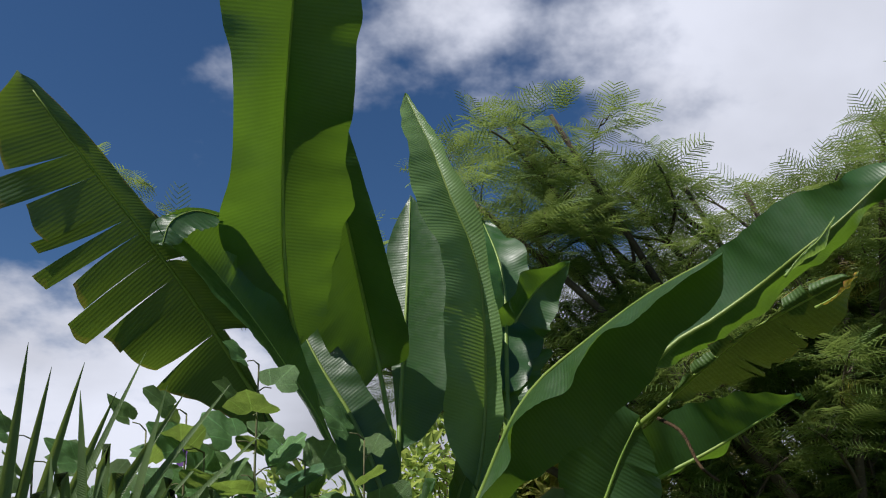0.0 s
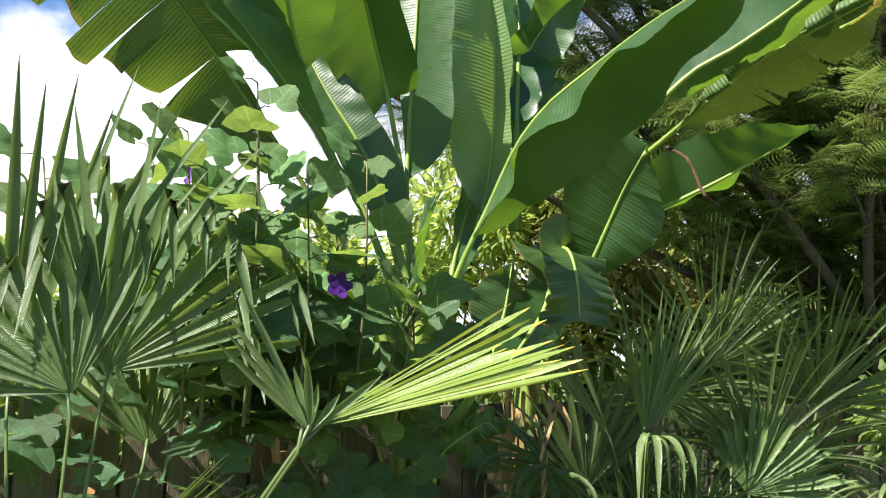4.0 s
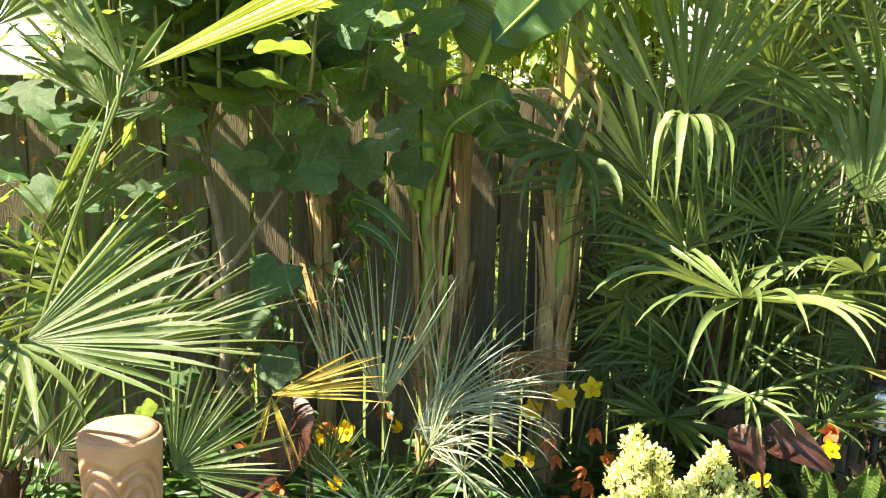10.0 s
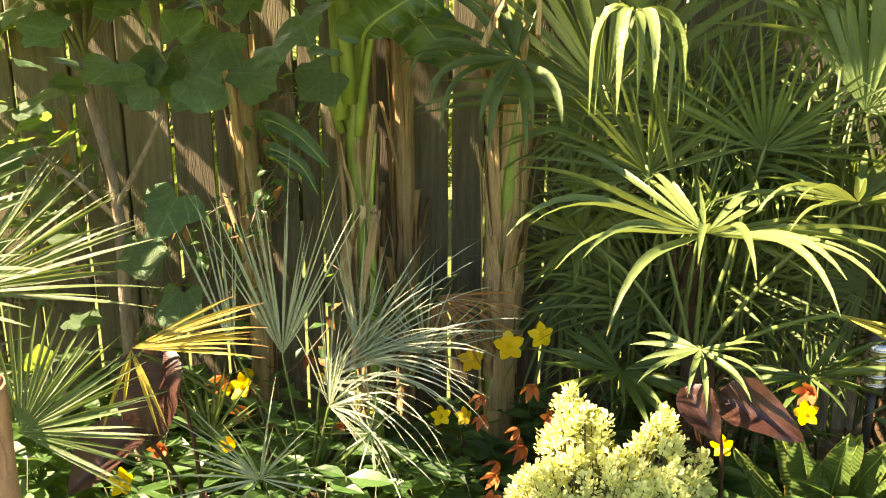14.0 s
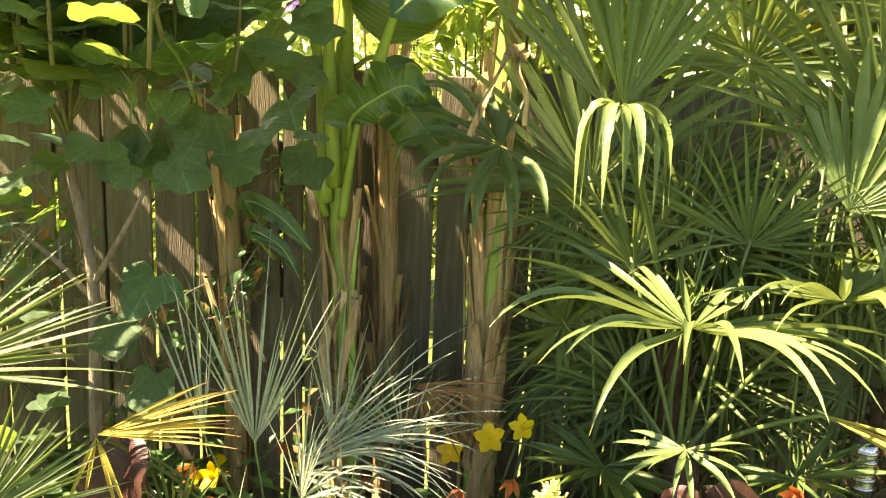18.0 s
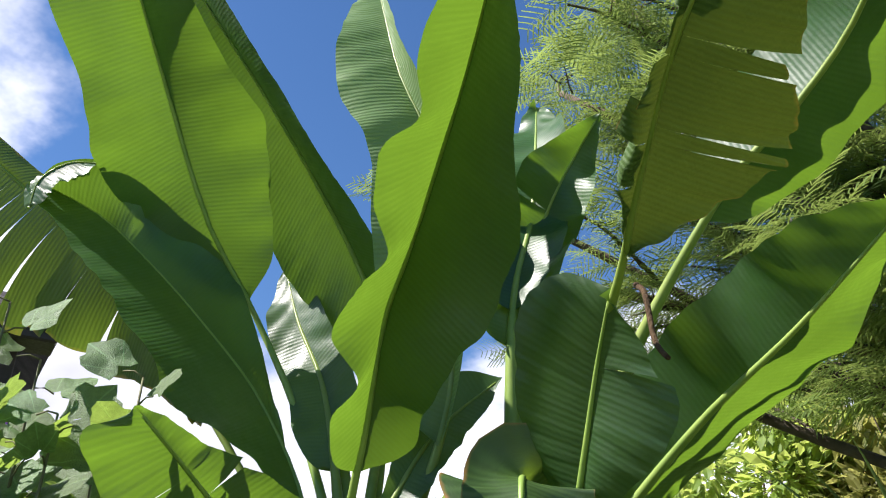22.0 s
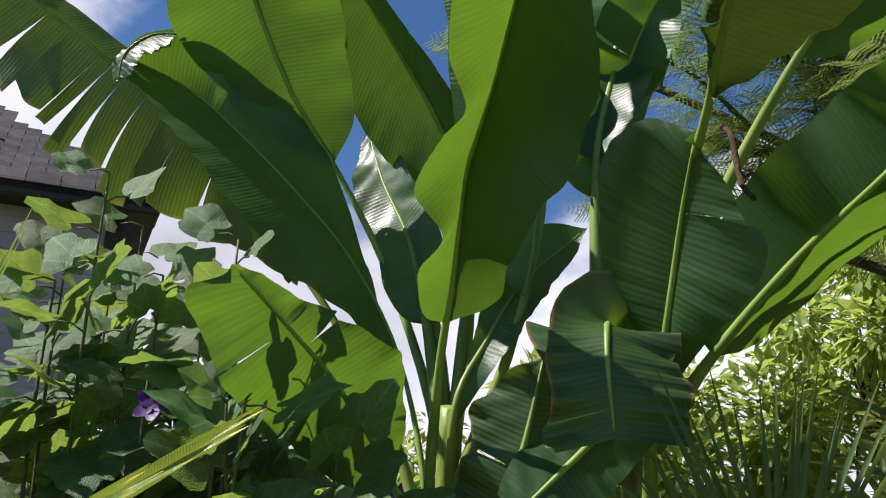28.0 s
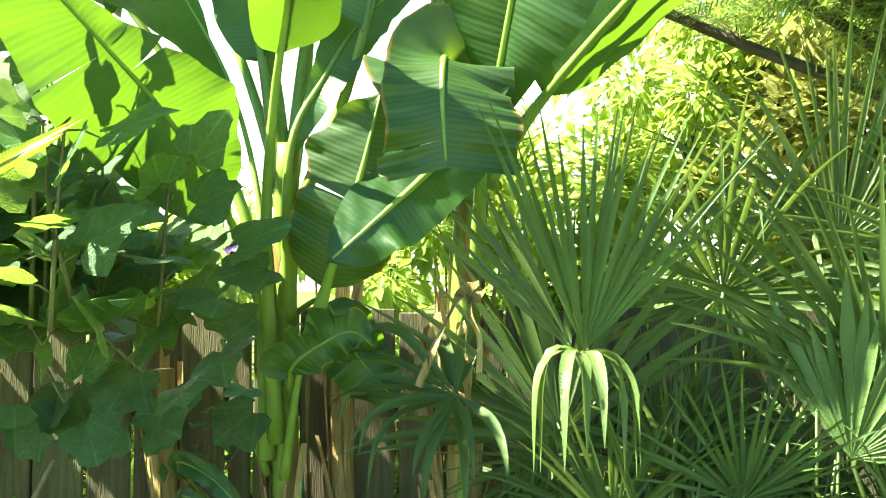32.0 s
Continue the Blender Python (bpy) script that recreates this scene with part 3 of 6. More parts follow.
def hanging_strip(plant, pts, width, mat=None, name="dry_leaf", label="withered brown leaf hanging down"):
    path, _ = spline(pts, 24)
    V, F, U = [], [], []
    for i, p in enumerate(path):
        t = (path[min(i + 1, 23)] - path[max(i - 1, 0)]).normalized()
        s = t.cross(Vector((math.sin(i * 0.35), -1, 0.2))).normalized()
        w = width * (0.5 + 0.5 * math.sin(math.pi * min(1, i / 23 + 0.15))) * (1 + 0.3 * noise.noise((i * 0.5, width * 50, 0)))
        for j in (-1, -0.4, 0.4, 1):
            V.append(p + s * (j * w) + Vector((0, -1, 0)) * (0.5 * w * (1 - abs(j)) * math.sin(i * 0.8)))
            U.append((i / 24, j))
    for i in range(23):
        for j in range(3):
            k = i * 4 + j
            F.append((k, k + 1, k + 5, k + 4))
    return put(name, mesh_of(name, V, F, mat or HUSK, U), plant, label)


def make_banana_green():
    pl = thing("banana_plant", (-0.10, 3.25, 0), "tall green banana plant with broad upright leaves", "banana plant", "bananas by the fence")
    tube("pseudostem", [(-0.10, 3.27, 0), (-0.12, 3.27, 0.7), (-0.13, 3.26, 1.4), (-0.10, 3.22, 1.85), (-0.06, 3.18, 2.05)], 0.046, 0.030, STEM, pl, 26, 12, lump=0.12)
    husks(pl, [(-0.10, 3.27, 0), (-0.12, 3.27, 0.7), (-0.13, 3.26, 1.4)], 0.047, 26, 0.0, 1.25, 5)
    tube("sucker", [(-0.03, 3.20, 0), (-0.03, 3.19, 0.7), (-0.02, 3.17, 1.0), (0.02, 3.14, 1.22)], 0.026, 0.003, STEM, pl, 14, 9, "slim green side shoot")
    tube("leaf_stub", [(-0.15, 3.22, 1.2), (-0.19, 3.18, 1.35), (-0.25, 3.15, 1.55)], 0.012, 0.005, RIB, pl, 9, 8)
    tube("leaf_stub", [(-0.08, 3.20, 1.2), (-0.03, 3.17, 1.38), (0.04, 3.14, 1.62)], 0.014, 0.006, RIB, pl, 9, 8)
    hanging_strip(pl, [(0.0, 3.10, 1.02), (-0.04, 3.06, 0.85), (-0.01, 3.06, 0.68), (-0.03, 3.05, 0.45)], 0.016)
    hanging_strip(pl, [(0.02, 3.12, 1.02), (0.05, 3.07, 0.95), (0.02, 3.05, 0.74), (0.03, 3.05, 0.38)], 0.012)
    curved_leaf(pl, [(-0.12, 3.24, 1.30), (-0.16, 3.28, 1.90), (-0.36, 3.29, 2.42), (-0.55, 3.21, 2.82), (-0.60, 3.01, 3.07), (-0.60, 2.77, 3.42), (-0.56, 2.51, 3.75), (-0.48, 2.14, 4.16)],
                [(-0.70, 3.06, 2.90), (-0.80, 2.80, 3.14), (-0.74, 2.60, 3.30), (-0.72, 2.48, 3.44), (-0.72, 2.38, 3.60), (-0.76, 2.30, 3.80), (-0.66, 2.18, 4.02)],
                [(-0.48, 3.18, 2.98), (-0.42, 3.10, 3.15), (-0.39, 3.00, 3.31), (-0.36, 2.80, 3.42), (-0.33, 2.58, 3.54), (-0.31, 2.38, 3.84), (-0.38, 2.20, 4.06)],
                0.50, (0.06, 0.08), 0.025, seed=1, label="tall upright leaf, backlit bright green")
    curved_leaf(pl, [(-0.15, 3.22, 1.30), (-0.15, 3.20, 1.80), (-0.27, 3.21, 2.20), (-0.42, 3.15, 2.50), (-0.56, 3.04, 2.71), (-0.70, 2.93, 2.89), (-0.86, 2.82, 3.06), (-0.98, 2.66, 3.14)],
                [(-0.31, 3.04, 2.30), (-0.36, 2.82, 2.39), (-0.48, 2.74, 2.56), (-0.63, 2.71, 2.74), (-0.80, 2.69, 2.92), (-0.97, 2.63, 3.09)],
                [(-0.39, 3.20, 2.46), (-0.49, 3.19, 2.70), (-0.58, 3.14, 2.92), (-0.65, 3.02, 3.07), (-0.74, 2.90, 3.19), (-0.79, 2.75, 3.21), (-0.89, 2.67, 3.19)],
                0.36, (0.05, 0.10), 0.012, seed=2, rib_r=0.010, label="dark glossy leaf with a bent-over tip")
    # its tip, folded back under
    curved_leaf(pl, [(-0.80, 2.74, 3.19), (-0.87, 2.68, 3.18), (-0.93, 2.64, 3.12), (-0.95, 2.64, 3.03)], [(-0.90, 2.70, 3.20), (-0.99, 2.64, 3.12), (-0.99, 2.65, 3.05)],
                [(-0.79, 2.70, 3.14), (-0.86, 2.65, 3.08), (-0.90, 2.65, 3.04)], 0.05, (0.1, 0.1), 0.01, seed=15, rib_r=0.003, label="grey-green underside of a folded leaf tip")
    curved_leaf(pl, [(-0.10, 3.20, 1.30), (-0.06, 3.10, 1.80), (0.04, 3.00, 2.10), (0.13, 2.93, 2.30), (0.22, 2.85, 2.50), (0.31, 2.80, 2.62), (0.42, 2.71, 2.70), (0.62, 2.53, 2.82), (0.81, 2.32, 2.88)],
                [(0.09, 2.88, 2.21), (0.15, 2.78, 2.28), (0.21, 2.79, 2.35), (0.20, 2.71, 2.44), (0.29, 2.67, 2.51), (0.38, 2.64, 2.55), (0.41, 2.54, 2.60), (0.47, 2.48, 2.68), (0.56, 2.47, 2.71),
                 (0.62, 2.37, 2.75), (0.70, 2.31, 2.80), (0.78, 2.30, 2.85)],
                [(0.2, 3.01, 2.26), (0.31, 2.92, 2.33), (0.42, 2.86, 2.4), (0.52, 2.83, 2.46), (0.6, 2.76, 2.55), (0.65, 2.67, 2.61), (0.71, 2.56, 2.68), (0.77, 2.46, 2.73), (0.81, 2.37, 2.78)],
                0.44, (0.05, 0.06), 0.006, seed=3, label="wavy-edged leaf, half lit and half in shade")
    curved_leaf(pl, [(-0.12, 3.26, 1.90), (-0.18, 3.42, 2.40), (-0.26, 3.48, 2.80), (-0.32, 3.40, 3.04), (-0.38, 3.22, 3.28), (-0.44, 3.02, 3.50), (-0.54, 2.82, 3.76), (-0.66, 2.66, 4.05)],
                [(-0.38, 3.44, 2.74), (-0.50, 3.32, 2.94), (-0.60, 3.14, 3.18), (-0.66, 2.96, 3.42), (-0.72, 2.80, 3.70)],
                [(-0.16, 3.48, 2.90), (-0.17, 3.32, 3.02), (-0.23, 3.14, 3.20), (-0.30, 2.99, 3.40), (-0.40, 2.80, 3.66), (-0.54, 2.66, 3.95)],
                0.40, (0.08, 0.10), 0.012, seed=4)
    curved_leaf(pl, [(-0.16, 3.26, 1.35), (-0.22, 3.22, 1.85), (-0.46, 3.16, 2.30), (-0.73, 3.00, 2.70), (-0.93, 2.84, 2.97), (-1.11, 2.68, 3.18), (-1.27, 2.50, 3.36), (-1.40, 2.36, 3.52)],
                [(-0.82, 3.06, 2.64), (-1.00, 3.06, 2.69), (-1.10, 2.95, 2.72), (-1.21, 2.84, 2.82), (-1.28, 2.71, 2.92), (-1.37, 2.60, 3.06), (-1.45, 2.50, 3.22), (-1.47, 2.40, 3.38)],
                [(-0.66, 3.00, 2.74), (-0.84, 2.86, 2.98), (-1.08, 2.67, 3.21), (-1.25, 2.48, 3.39)],
                0.46, (0.10, 0.10), 0.02, ((0.30, 0.40, 0.46, 0.52, 0.58, 0.63, 0.66, 0.74, 0.80), (0.3, 0.5)), 5, BANANA_TORN, "torn leaf split into strips", loose=0.055)
    curved_leaf(pl, [(-0.10, 3.24, 1.95), (-0.17, 3.38, 2.35), (-0.18, 3.46, 2.65), (-0.17, 3.55, 3.25), (-0.17, 3.62, 3.74)],
                [(-0.22, 3.50, 2.85), (-0.27, 3.56, 3.20), (-0.26, 3.60, 3.50)], [(-0.06, 3.46, 2.60), (0.06, 3.48, 2.80), (0.10, 3.52, 3.10), (0.02, 3.58, 3.48)],
                0.32, (0.1, 0.1), 0.01, seed=6)
    banana_leaf(pl, [(-0.12, 3.22, 1.95), (-0.22, 3.26, 2.3), (-0.34, 3.32, 2.58), (-0.50, 3.36, 2.83), (-0.64, 3.42, 3.08)],
                0.22, (0.9, -1.8, -0.8), 0.3, (14, 14), (0, 0), (1, 1), 0.02, 0.05, ((), ()), 7)
    curved_leaf(pl, [(-0.14, 3.21, 1.25), (-0.15, 3.18, 1.65), (-0.15, 3.05, 1.88), (-0.11, 2.82, 2.06), (-0.07, 2.62, 2.16), (-0.02, 2.42, 2.24)],
                [(-0.15, 2.96, 1.84), (-0.13, 2.78, 1.88), (-0.11, 2.62, 1.96), (-0.06, 2.45, 2.07), (-0.03, 2.34, 2.19)],
                [(-0.08, 3.02, 2.10), (-0.07, 2.86, 2.20), (-0.08, 2.66, 2.22), (-0.06, 2.50, 2.25)],
                0.48, (0.08, 0.12), 0.012, ((0.45, 0.7), (0.6,)), 8, BANANA, "low leaf with ragged edge, sun-dappled", loose=0.02)
    banana_leaf(pl, [(-0.09, 3.22, 1.35), (-0.06, 3.19, 1.80), (0.08, 3.24, 2.2), (0.15, 3.27, 2.55), (0.15, 3.20, 2.98), (0.11, 3.16, 3.24), (0.02, 3.14, 3.47), (-0.07, 3.17, 3.74), (-0.19, 3.25, 4.06)],
                0.40, (0.75, -1.0, 0.35), 0.36, (12, 62), (-25, 30), (1.0, 0.36), 0.03, 0.10, ((), ()), 9, mat=BANANA_PALE, label="pale leaf folded along its midrib with a hooked tip")
    banana_leaf(pl, [(0.02, 3.17, 1.55), (0.14, 3.10, 1.75), (0.20, 3.12, 1.95), (0.23, 3.16, 2.15)], 0.30, (0.9, -1.5, -0.2), 0.25, (-10, -12), (0, 0), (1, 1), 0.03, 0.14,
                ((0.45,), (0.6,)), 10, mat=BANANA_TORN, label="low torn leaf, brightly backlit")
    # small damaged leaf low on the stem, and a dark one behind it
    banana_leaf(pl, [(-0.06, 3.20, 1.40), (0.01, 3.11, 1.49), (0.09, 3.12, 1.55), (0.15, 3.16, 1.58), (0.20, 3.19, 1.54)], 0.17, (0.5, -1.2, 0.5), 0.3, (25, -30), (60, -20), (1.0, 0.8), 0.05, 0.3,
                ((0.35, 0.5, 0.62, 0.7), (0.45, 0.75)), 11, mat=BANANA_TORN, label="small leaf with brown curled ragged edge", rib_r=0.007)
    banana_leaf(pl, [(-0.08, 3.24, 1.62), (0.03, 3.21, 1.65), (0.10, 3.25, 1.52), (0.20, 3.29, 1.40)], 0.17, (0.7, -1.2, 0.3), 0.3, (-12, -12), (0, 0), (1, 1), 0.03, 0.08, ((), ()), 12, rib_r=0.007)
    # narrow dark leaves in the shade beside the dead stem
    banana_leaf(pl, [(-0.34, 3.22, 1.10), (-0.32, 3.07, 1.24), (-0.21, 3.08, 1.21), (-0.12, 3.12, 1.11)], 0.055, (0.4, -1.0, 0.5), 0.3, (10, 10), (0, 0), (1, 1), 0.01, 0.05, ((), ()), 13, rib_r=0.005)
    banana_leaf(pl, [(-0.34, 3.22, 1.05), (-0.30, 3.07, 1.16), (-0.21, 3.09, 1.12), (-0.15, 3.10, 1.03)], 0.042, (0.4, -1.0, 0.5), 0.3, (10, 10), (0, 0), (1, 1), 0.01, 0.05, ((), ()), 14, rib_r=0.005)
    # a narrow dark leaf between the big ones
    curved_leaf(pl, [(-0.08, 3.22, 1.60), (0.00, 3.11, 2.01), (0.03, 3.20, 2.21), (0.08, 3.32, 2.40), (0.20, 3.45, 2.56)], [(0.01, 3.16, 2.18), (0.03, 3.24, 2.40), (0.10, 3.36, 2.56)],
                [(0.10, 3.20, 2.19), (0.15, 3.30, 2.34), (0.19, 3.39, 2.47)], 0.36, (0.05, 0.05), 0.008, seed=16, label="narrow dark leaf in shade")
    # tightly furled new leaf
    tube("furled_leaf", [(-0.12, 3.24, 1.9), (-0.20, 3.30, 2.2), (-0.30, 3.34, 2.5), (-0.40, 3.38, 2.72)], 0.026, 0.012, RIB, pl, 12, 9, "furled pale new leaf")
    return pl


def make_banana_dry():
    pl = thing("banana_plant", (0.25, 3.48, 0), "banana plant with straw-coloured dry sheaths round its stem", "banana plant", "bananas by the fence")
    axis = [(0.24, 3.48, 0), (0.26, 3.46, 0.56), (0.29, 3.45, 1.2), (0.31, 3.45, 1.75), (0.36, 3.45, 2.25)]
    tube("pseudostem", axis, 0.048, 0.040, STEM, pl, 30, 12, lump=0.12)
    tube("dry_sleeve", axis[:3] + [(0.295, 3.45, 1.42)], 0.051, 0.045, HUSK, pl, 24, 14, "straw-brown dry sheath round the stem", lump=0.3)
    husks(pl, axis, 0.051, 34, 0.0, 1.6, 9, 0.02)
    hanging_strip(pl, [(0.28, 3.38, 1.62), (0.26, 3.34, 1.56), (0.22, 3.32, 1.46), (0.19, 3.32, 1.36)], 0.020)
    hanging_strip(pl, [(0.33, 3.38, 1.60), (0.36, 3.35, 1.50), (0.37, 3.34, 1.38), (0.36, 3.34, 1.25)], 0.016)
    curved_leaf(pl, [(0.36, 3.44, 2.10), (0.50, 3.28, 2.38), (0.72, 3.00, 2.56), (0.81, 2.86, 2.63), (0.89, 2.74, 2.69), (0.97, 2.62, 2.74), (1.05, 2.51, 2.77), (1.19, 2.35, 2.82)],
                [(0.80, 2.78, 2.68), (0.83, 2.73, 2.69), (0.89, 2.67, 2.72), (0.99, 2.56, 2.77), (1.10, 2.42, 2.83), (1.17, 2.36, 2.84)],
                [(0.93, 2.96, 2.66), (1.05, 2.93, 2.69), (1.12, 2.84, 2.71), (1.16, 2.68, 2.73), (1.21, 2.52, 2.75), (1.22, 2.41, 2.81)],
                0.52, (0.9, 0.10), 0.03, ((0.12, 0.24, 0.36, 0.48, 0.60, 0.72, 0.84), (0.36, 0.40, 0.60, 0.66)), 21, BANANA_OLD, "ragged leaf with a yellowing tip", loose=0.02)
    # its yellow tip, and the pale folded tip of the leaf beside it
    curved_leaf(pl, [(1.09, 2.40, 2.74), (1.12, 2.35, 2.75), (1.16, 2.345, 2.78), (1.19, 2.34, 2.81), (1.205, 2.335, 2.83)], [(1.10, 2.35, 2.735), (1.13, 2.33, 2.76), (1.165, 2.325, 2.80)],
                [(1.14, 2.36, 2.765), (1.17, 2.355, 2.785), (1.195, 2.35, 2.81)], 0.1, (0.5, 0.4), 0.012, seed=29, mat=BANANA_YELLOW, rib_r=0.004, label="yellow curled leaf tip")
    curved_leaf(pl, [(1.17, 2.77, 2.99), (1.23, 2.75, 3.06), (1.29, 2.74, 3.11), (1.34, 2.74, 3.17), (1.37, 2.74, 3.21)], [(1.21, 2.75, 3.04), (1.28, 2.74, 3.11), (1.335, 2.74, 3.17)],
                [(1.19, 2.79, 3.02), (1.25, 2.80, 3.06), (1.31, 2.81, 3.10), (1.335, 2.81, 3.12), (1.35, 2.78, 3.18)], 0.05, (0.1, 0.5), 0.008, seed=30, mat=BANANA_PALE, rib_r=0.004, label="pale underside of a folded leaf tip")
    # a broad leaf in the shade below it
    curved_leaf(pl, [(0.36, 3.42, 1.75), (0.43, 3.30, 1.98), (0.50, 3.22, 2.12), (0.56, 3.16, 2.27), (0.62, 3.10, 2.42), (0.69, 3.03, 2.56)],
                [(0.44, 3.22, 2.20), (0.41, 3.16, 2.30), (0.41, 3.11, 2.45), (0.46, 3.06, 2.58), (0.58, 3.03, 2.62)],
                [(0.62, 3.16, 2.17), (0.72, 3.13, 2.24), (0.77, 3.13, 2.34), (0.75, 3.10, 2.46), (0.71, 3.05, 2.54)],
                0.40, (0.1, 0.15), 0.012, ((), (0.7,)), 28, label="broad dark leaf in shade")
    banana_leaf(pl, [(0.38, 3.46, 2.2), (0.62, 3.42, 2.60), (0.89, 3.33, 2.90), (1.06, 3.26, 3.00), (1.23, 3.17, 3.11), (1.36, 3.03, 3.20), (1.50, 2.93, 3.30), (1.70, 2.83, 3.48)],
                0.42, (0.1, -1.4, -0.9), 0.40, (-40, -46), (8, 8), (1.0, 1.0), 0.06, 0.14, ((), ()), 22)
    banana_leaf(pl, [(0.36, 3.46, 1.95), (0.50, 3.48, 2.15), (0.75, 3.42, 2.36), (1.02, 3.28, 2.50), (1.30, 3.10, 2.66)],
                0.43, (1.0, -1.3, -0.25), 0.22, (-20, -50), (0, -5), (0.92, 1.15), 0.06, 0.14, ((), ()), 23)
    banana_leaf(pl, [(0.25, 3.40, 2.3), (0.25, 3.42, 2.75), (0.26, 3.53, 3.07), (0.26, 3.57, 3.26), (0.23, 3.65, 3.46), (0.17, 3.79, 3.70)],
                0.26, (0.5, -1.7, -0.8), 0.3, (10, 14), (0, 20), (1, 1), 0.03, 0.08, ((), ()), 24)
    banana_leaf(pl, [(0.26, 3.42, 2.3), (0.25, 3.44, 2.75), (0.28, 3.54, 3.02), (0.34, 3.54, 3.15), (0.42, 3.52, 3.25), (0.54, 3.45, 3.33)],
                0.30, (0.6, -1.5, -0.9), 0.28, (10, 30), (20, 30), (1, 1), 0.05, 0.12, ((0.6,), ()), 25)
    # a leaf that folds over and hangs
    banana_leaf(pl, [(0.34, 3.40, 1.92), (0.36, 3.28, 2.12), (0.40, 3.17, 2.20), (0.43, 3.10, 2.18), (0.45, 3.06, 2.08), (0.46, 3.06, 1.94)],
                0.33, (0.75, -1.4, 0.1), 0.42, (-10, -12), (0, 10), (1.0, 0.95), 0.05, 0.10, ((), (0.85,)), 26, mat=BANANA_TORN, square=True, label="leaf snapped over, hanging with a straight torn end")
    banana_leaf(pl, [(0.36, 3.42, 2.05), (0.38, 3.30, 2.08), (0.35, 3.22, 1.98), (0.27, 3.12, 1.86), (0.18, 3.02, 1.74)],
                0.21, (0.7, -1.3, 0.1), 0.2, (-6, -10), (0, 0), (1, 1), 0.03, 0.06, ((), ()), 27)
    # dry strips that hang from the old leaf bases, over the fan
    hanging_strip(pl, [(0.36, 3.40, 1.70), (0.39, 3.24, 1.65), (0.37, 3.19, 1.57), (0.34, 3.15, 1.46)], 0.017, label="rust-brown dry leaf strip hanging down")
    hanging_strip(pl, [(0.38, 3.40, 1.68), (0.42, 3.25, 1.63), (0.45, 3.24, 1.57), (0.45, 3.24, 1.49)], 0.013, label="rust-brown dry leaf strip hanging down")
    # withered flower stalk
    tube("flower_stalk", [(0.75, 3.02, 2.55), (0.80, 2.92, 2.48), (0.83, 2.86, 2.36), (0.87, 2.80, 2.30)], 0.007, 0.005, FIBRE, pl, 10, 7, "withered brown stalk")
    return pl


def make_old_stem(at, top, r, seed, label):
    pl = thing("banana_stump", (at[0], at[1], 0), label, "banana stem")
    axis = [(at[0], at[1], 0), (at[0] + 0.01, at[1], top * 0.5), (at[0] - 0.01, at[1] - 0.02, top)]
    tube("pseudostem", axis, r, r * 0.8, HUSK, pl, 20, 12, lump=0.2)
    husks(pl, axis, r, 16, 0.0, top, seed, 0.03)


make_banana_green()
make_banana_dry()
make_old_stem((-0.56, 3.28), 1.45, 0.038, 31, "dead banana stem wrapped in dry straw sheaths")
make_old_stem((-0.13, 3.52), 1.62, 0.030, 32, "slim dead banana stem with peeling brown sheaths")


# ---- fan palms ----
def fan_blade(hub, axis, face, radius, span=220, n=30, split=0.45, droop=0.8, wseg=0.022, cone=0.12, seed=0, ragged=0.17, snap=0.0, loose=1.7):
    """One fan: folded segments joined near the hub, free and drooping further out."""
    rs = random.Random(seed)
    axis, face, hub = Vector(axis).normalized(), Vector(face).normalized(), Vector(hub)
    face = (face - axis * face.dot(axis)).normalized()
    side = axis.cross(face)
    V, F, U = [], [], []
    K = 13
    for i in range(n):
        f = (i + 0.5) / n * 2 - 1
        gap = radians(span) / n
        th = radians(span / 2) * f + rs.uniform(-0.3, 0.3) * gap * loose
        d = (axis * math.cos(th) + side * math.sin(th) + face * (cone * (1 + 0.6 * abs(f)) + rs.uniform(-1, 1) * min(0.09, 0.5 * gap) * loose)).normalized()
        L = radius * (0.74 + 0.26 * math.cos(th * 0.7)) * (1 + rs.uniform(-ragged, ragged))
        half = radians(span) / n * 0.5
        p = hub.copy()
        dd = d.copy()
        step = L / (K - 1)
        dr = droop * rs.uniform(0.5, 1.7)
        kink = rs.uniform(0.55, 0.8) if rs.random() < snap else 9
        turn = rs.uniform(-0.75, 0.75)
        base = len(V)
        for k in range(K):
            r = k / (K - 1)
            across = dd.cross(face)
            if across.length < 0.2:
                across = d.cross(face)
            across.normalize()
            up = across.cross(dd).normalized()
            a = turn * min(1.0, max(0.0, r - 0.15) / 0.35)
            across, up = across * math.cos(a) + up * math.sin(a), up * math.cos(a) - across * math.sin(a)
            w = min(r * L * math.tan(half) * 1.15, wseg)
            if r > split:
                w *= (1 - ((r - split) / (1 - split)) ** 1.6) * 0.96 + 0.04
            keel = 0.62 * w
            V.extend((p - across * w, p - up * keel, p + across * w))
            U.extend(((r * 0.6, r), (r * 0.6 + 0.01, r), (r * 0.6, r)))
            if r > split * 0.75:
                g = dr * (r - split * 0.75) * step * 9
                if r > kink:
                    kink = 9
                    dd = Vector((d.x * 0.35, d.y * 0.35, 0)) + face * 0.22 + Vector((rs.uniform(-0.12, 0.12), 0, -1))
                dd = (dd + Vector((0, 0, -1)) * g).normalized()
            p = p + dd * step
        for k in range(K - 1):
            q = base + k * 3
            F.append((q, q + 1, q + 4, q + 3))
            F.append((q + 1, q + 2, q + 5, q + 4))
    return V, F, U


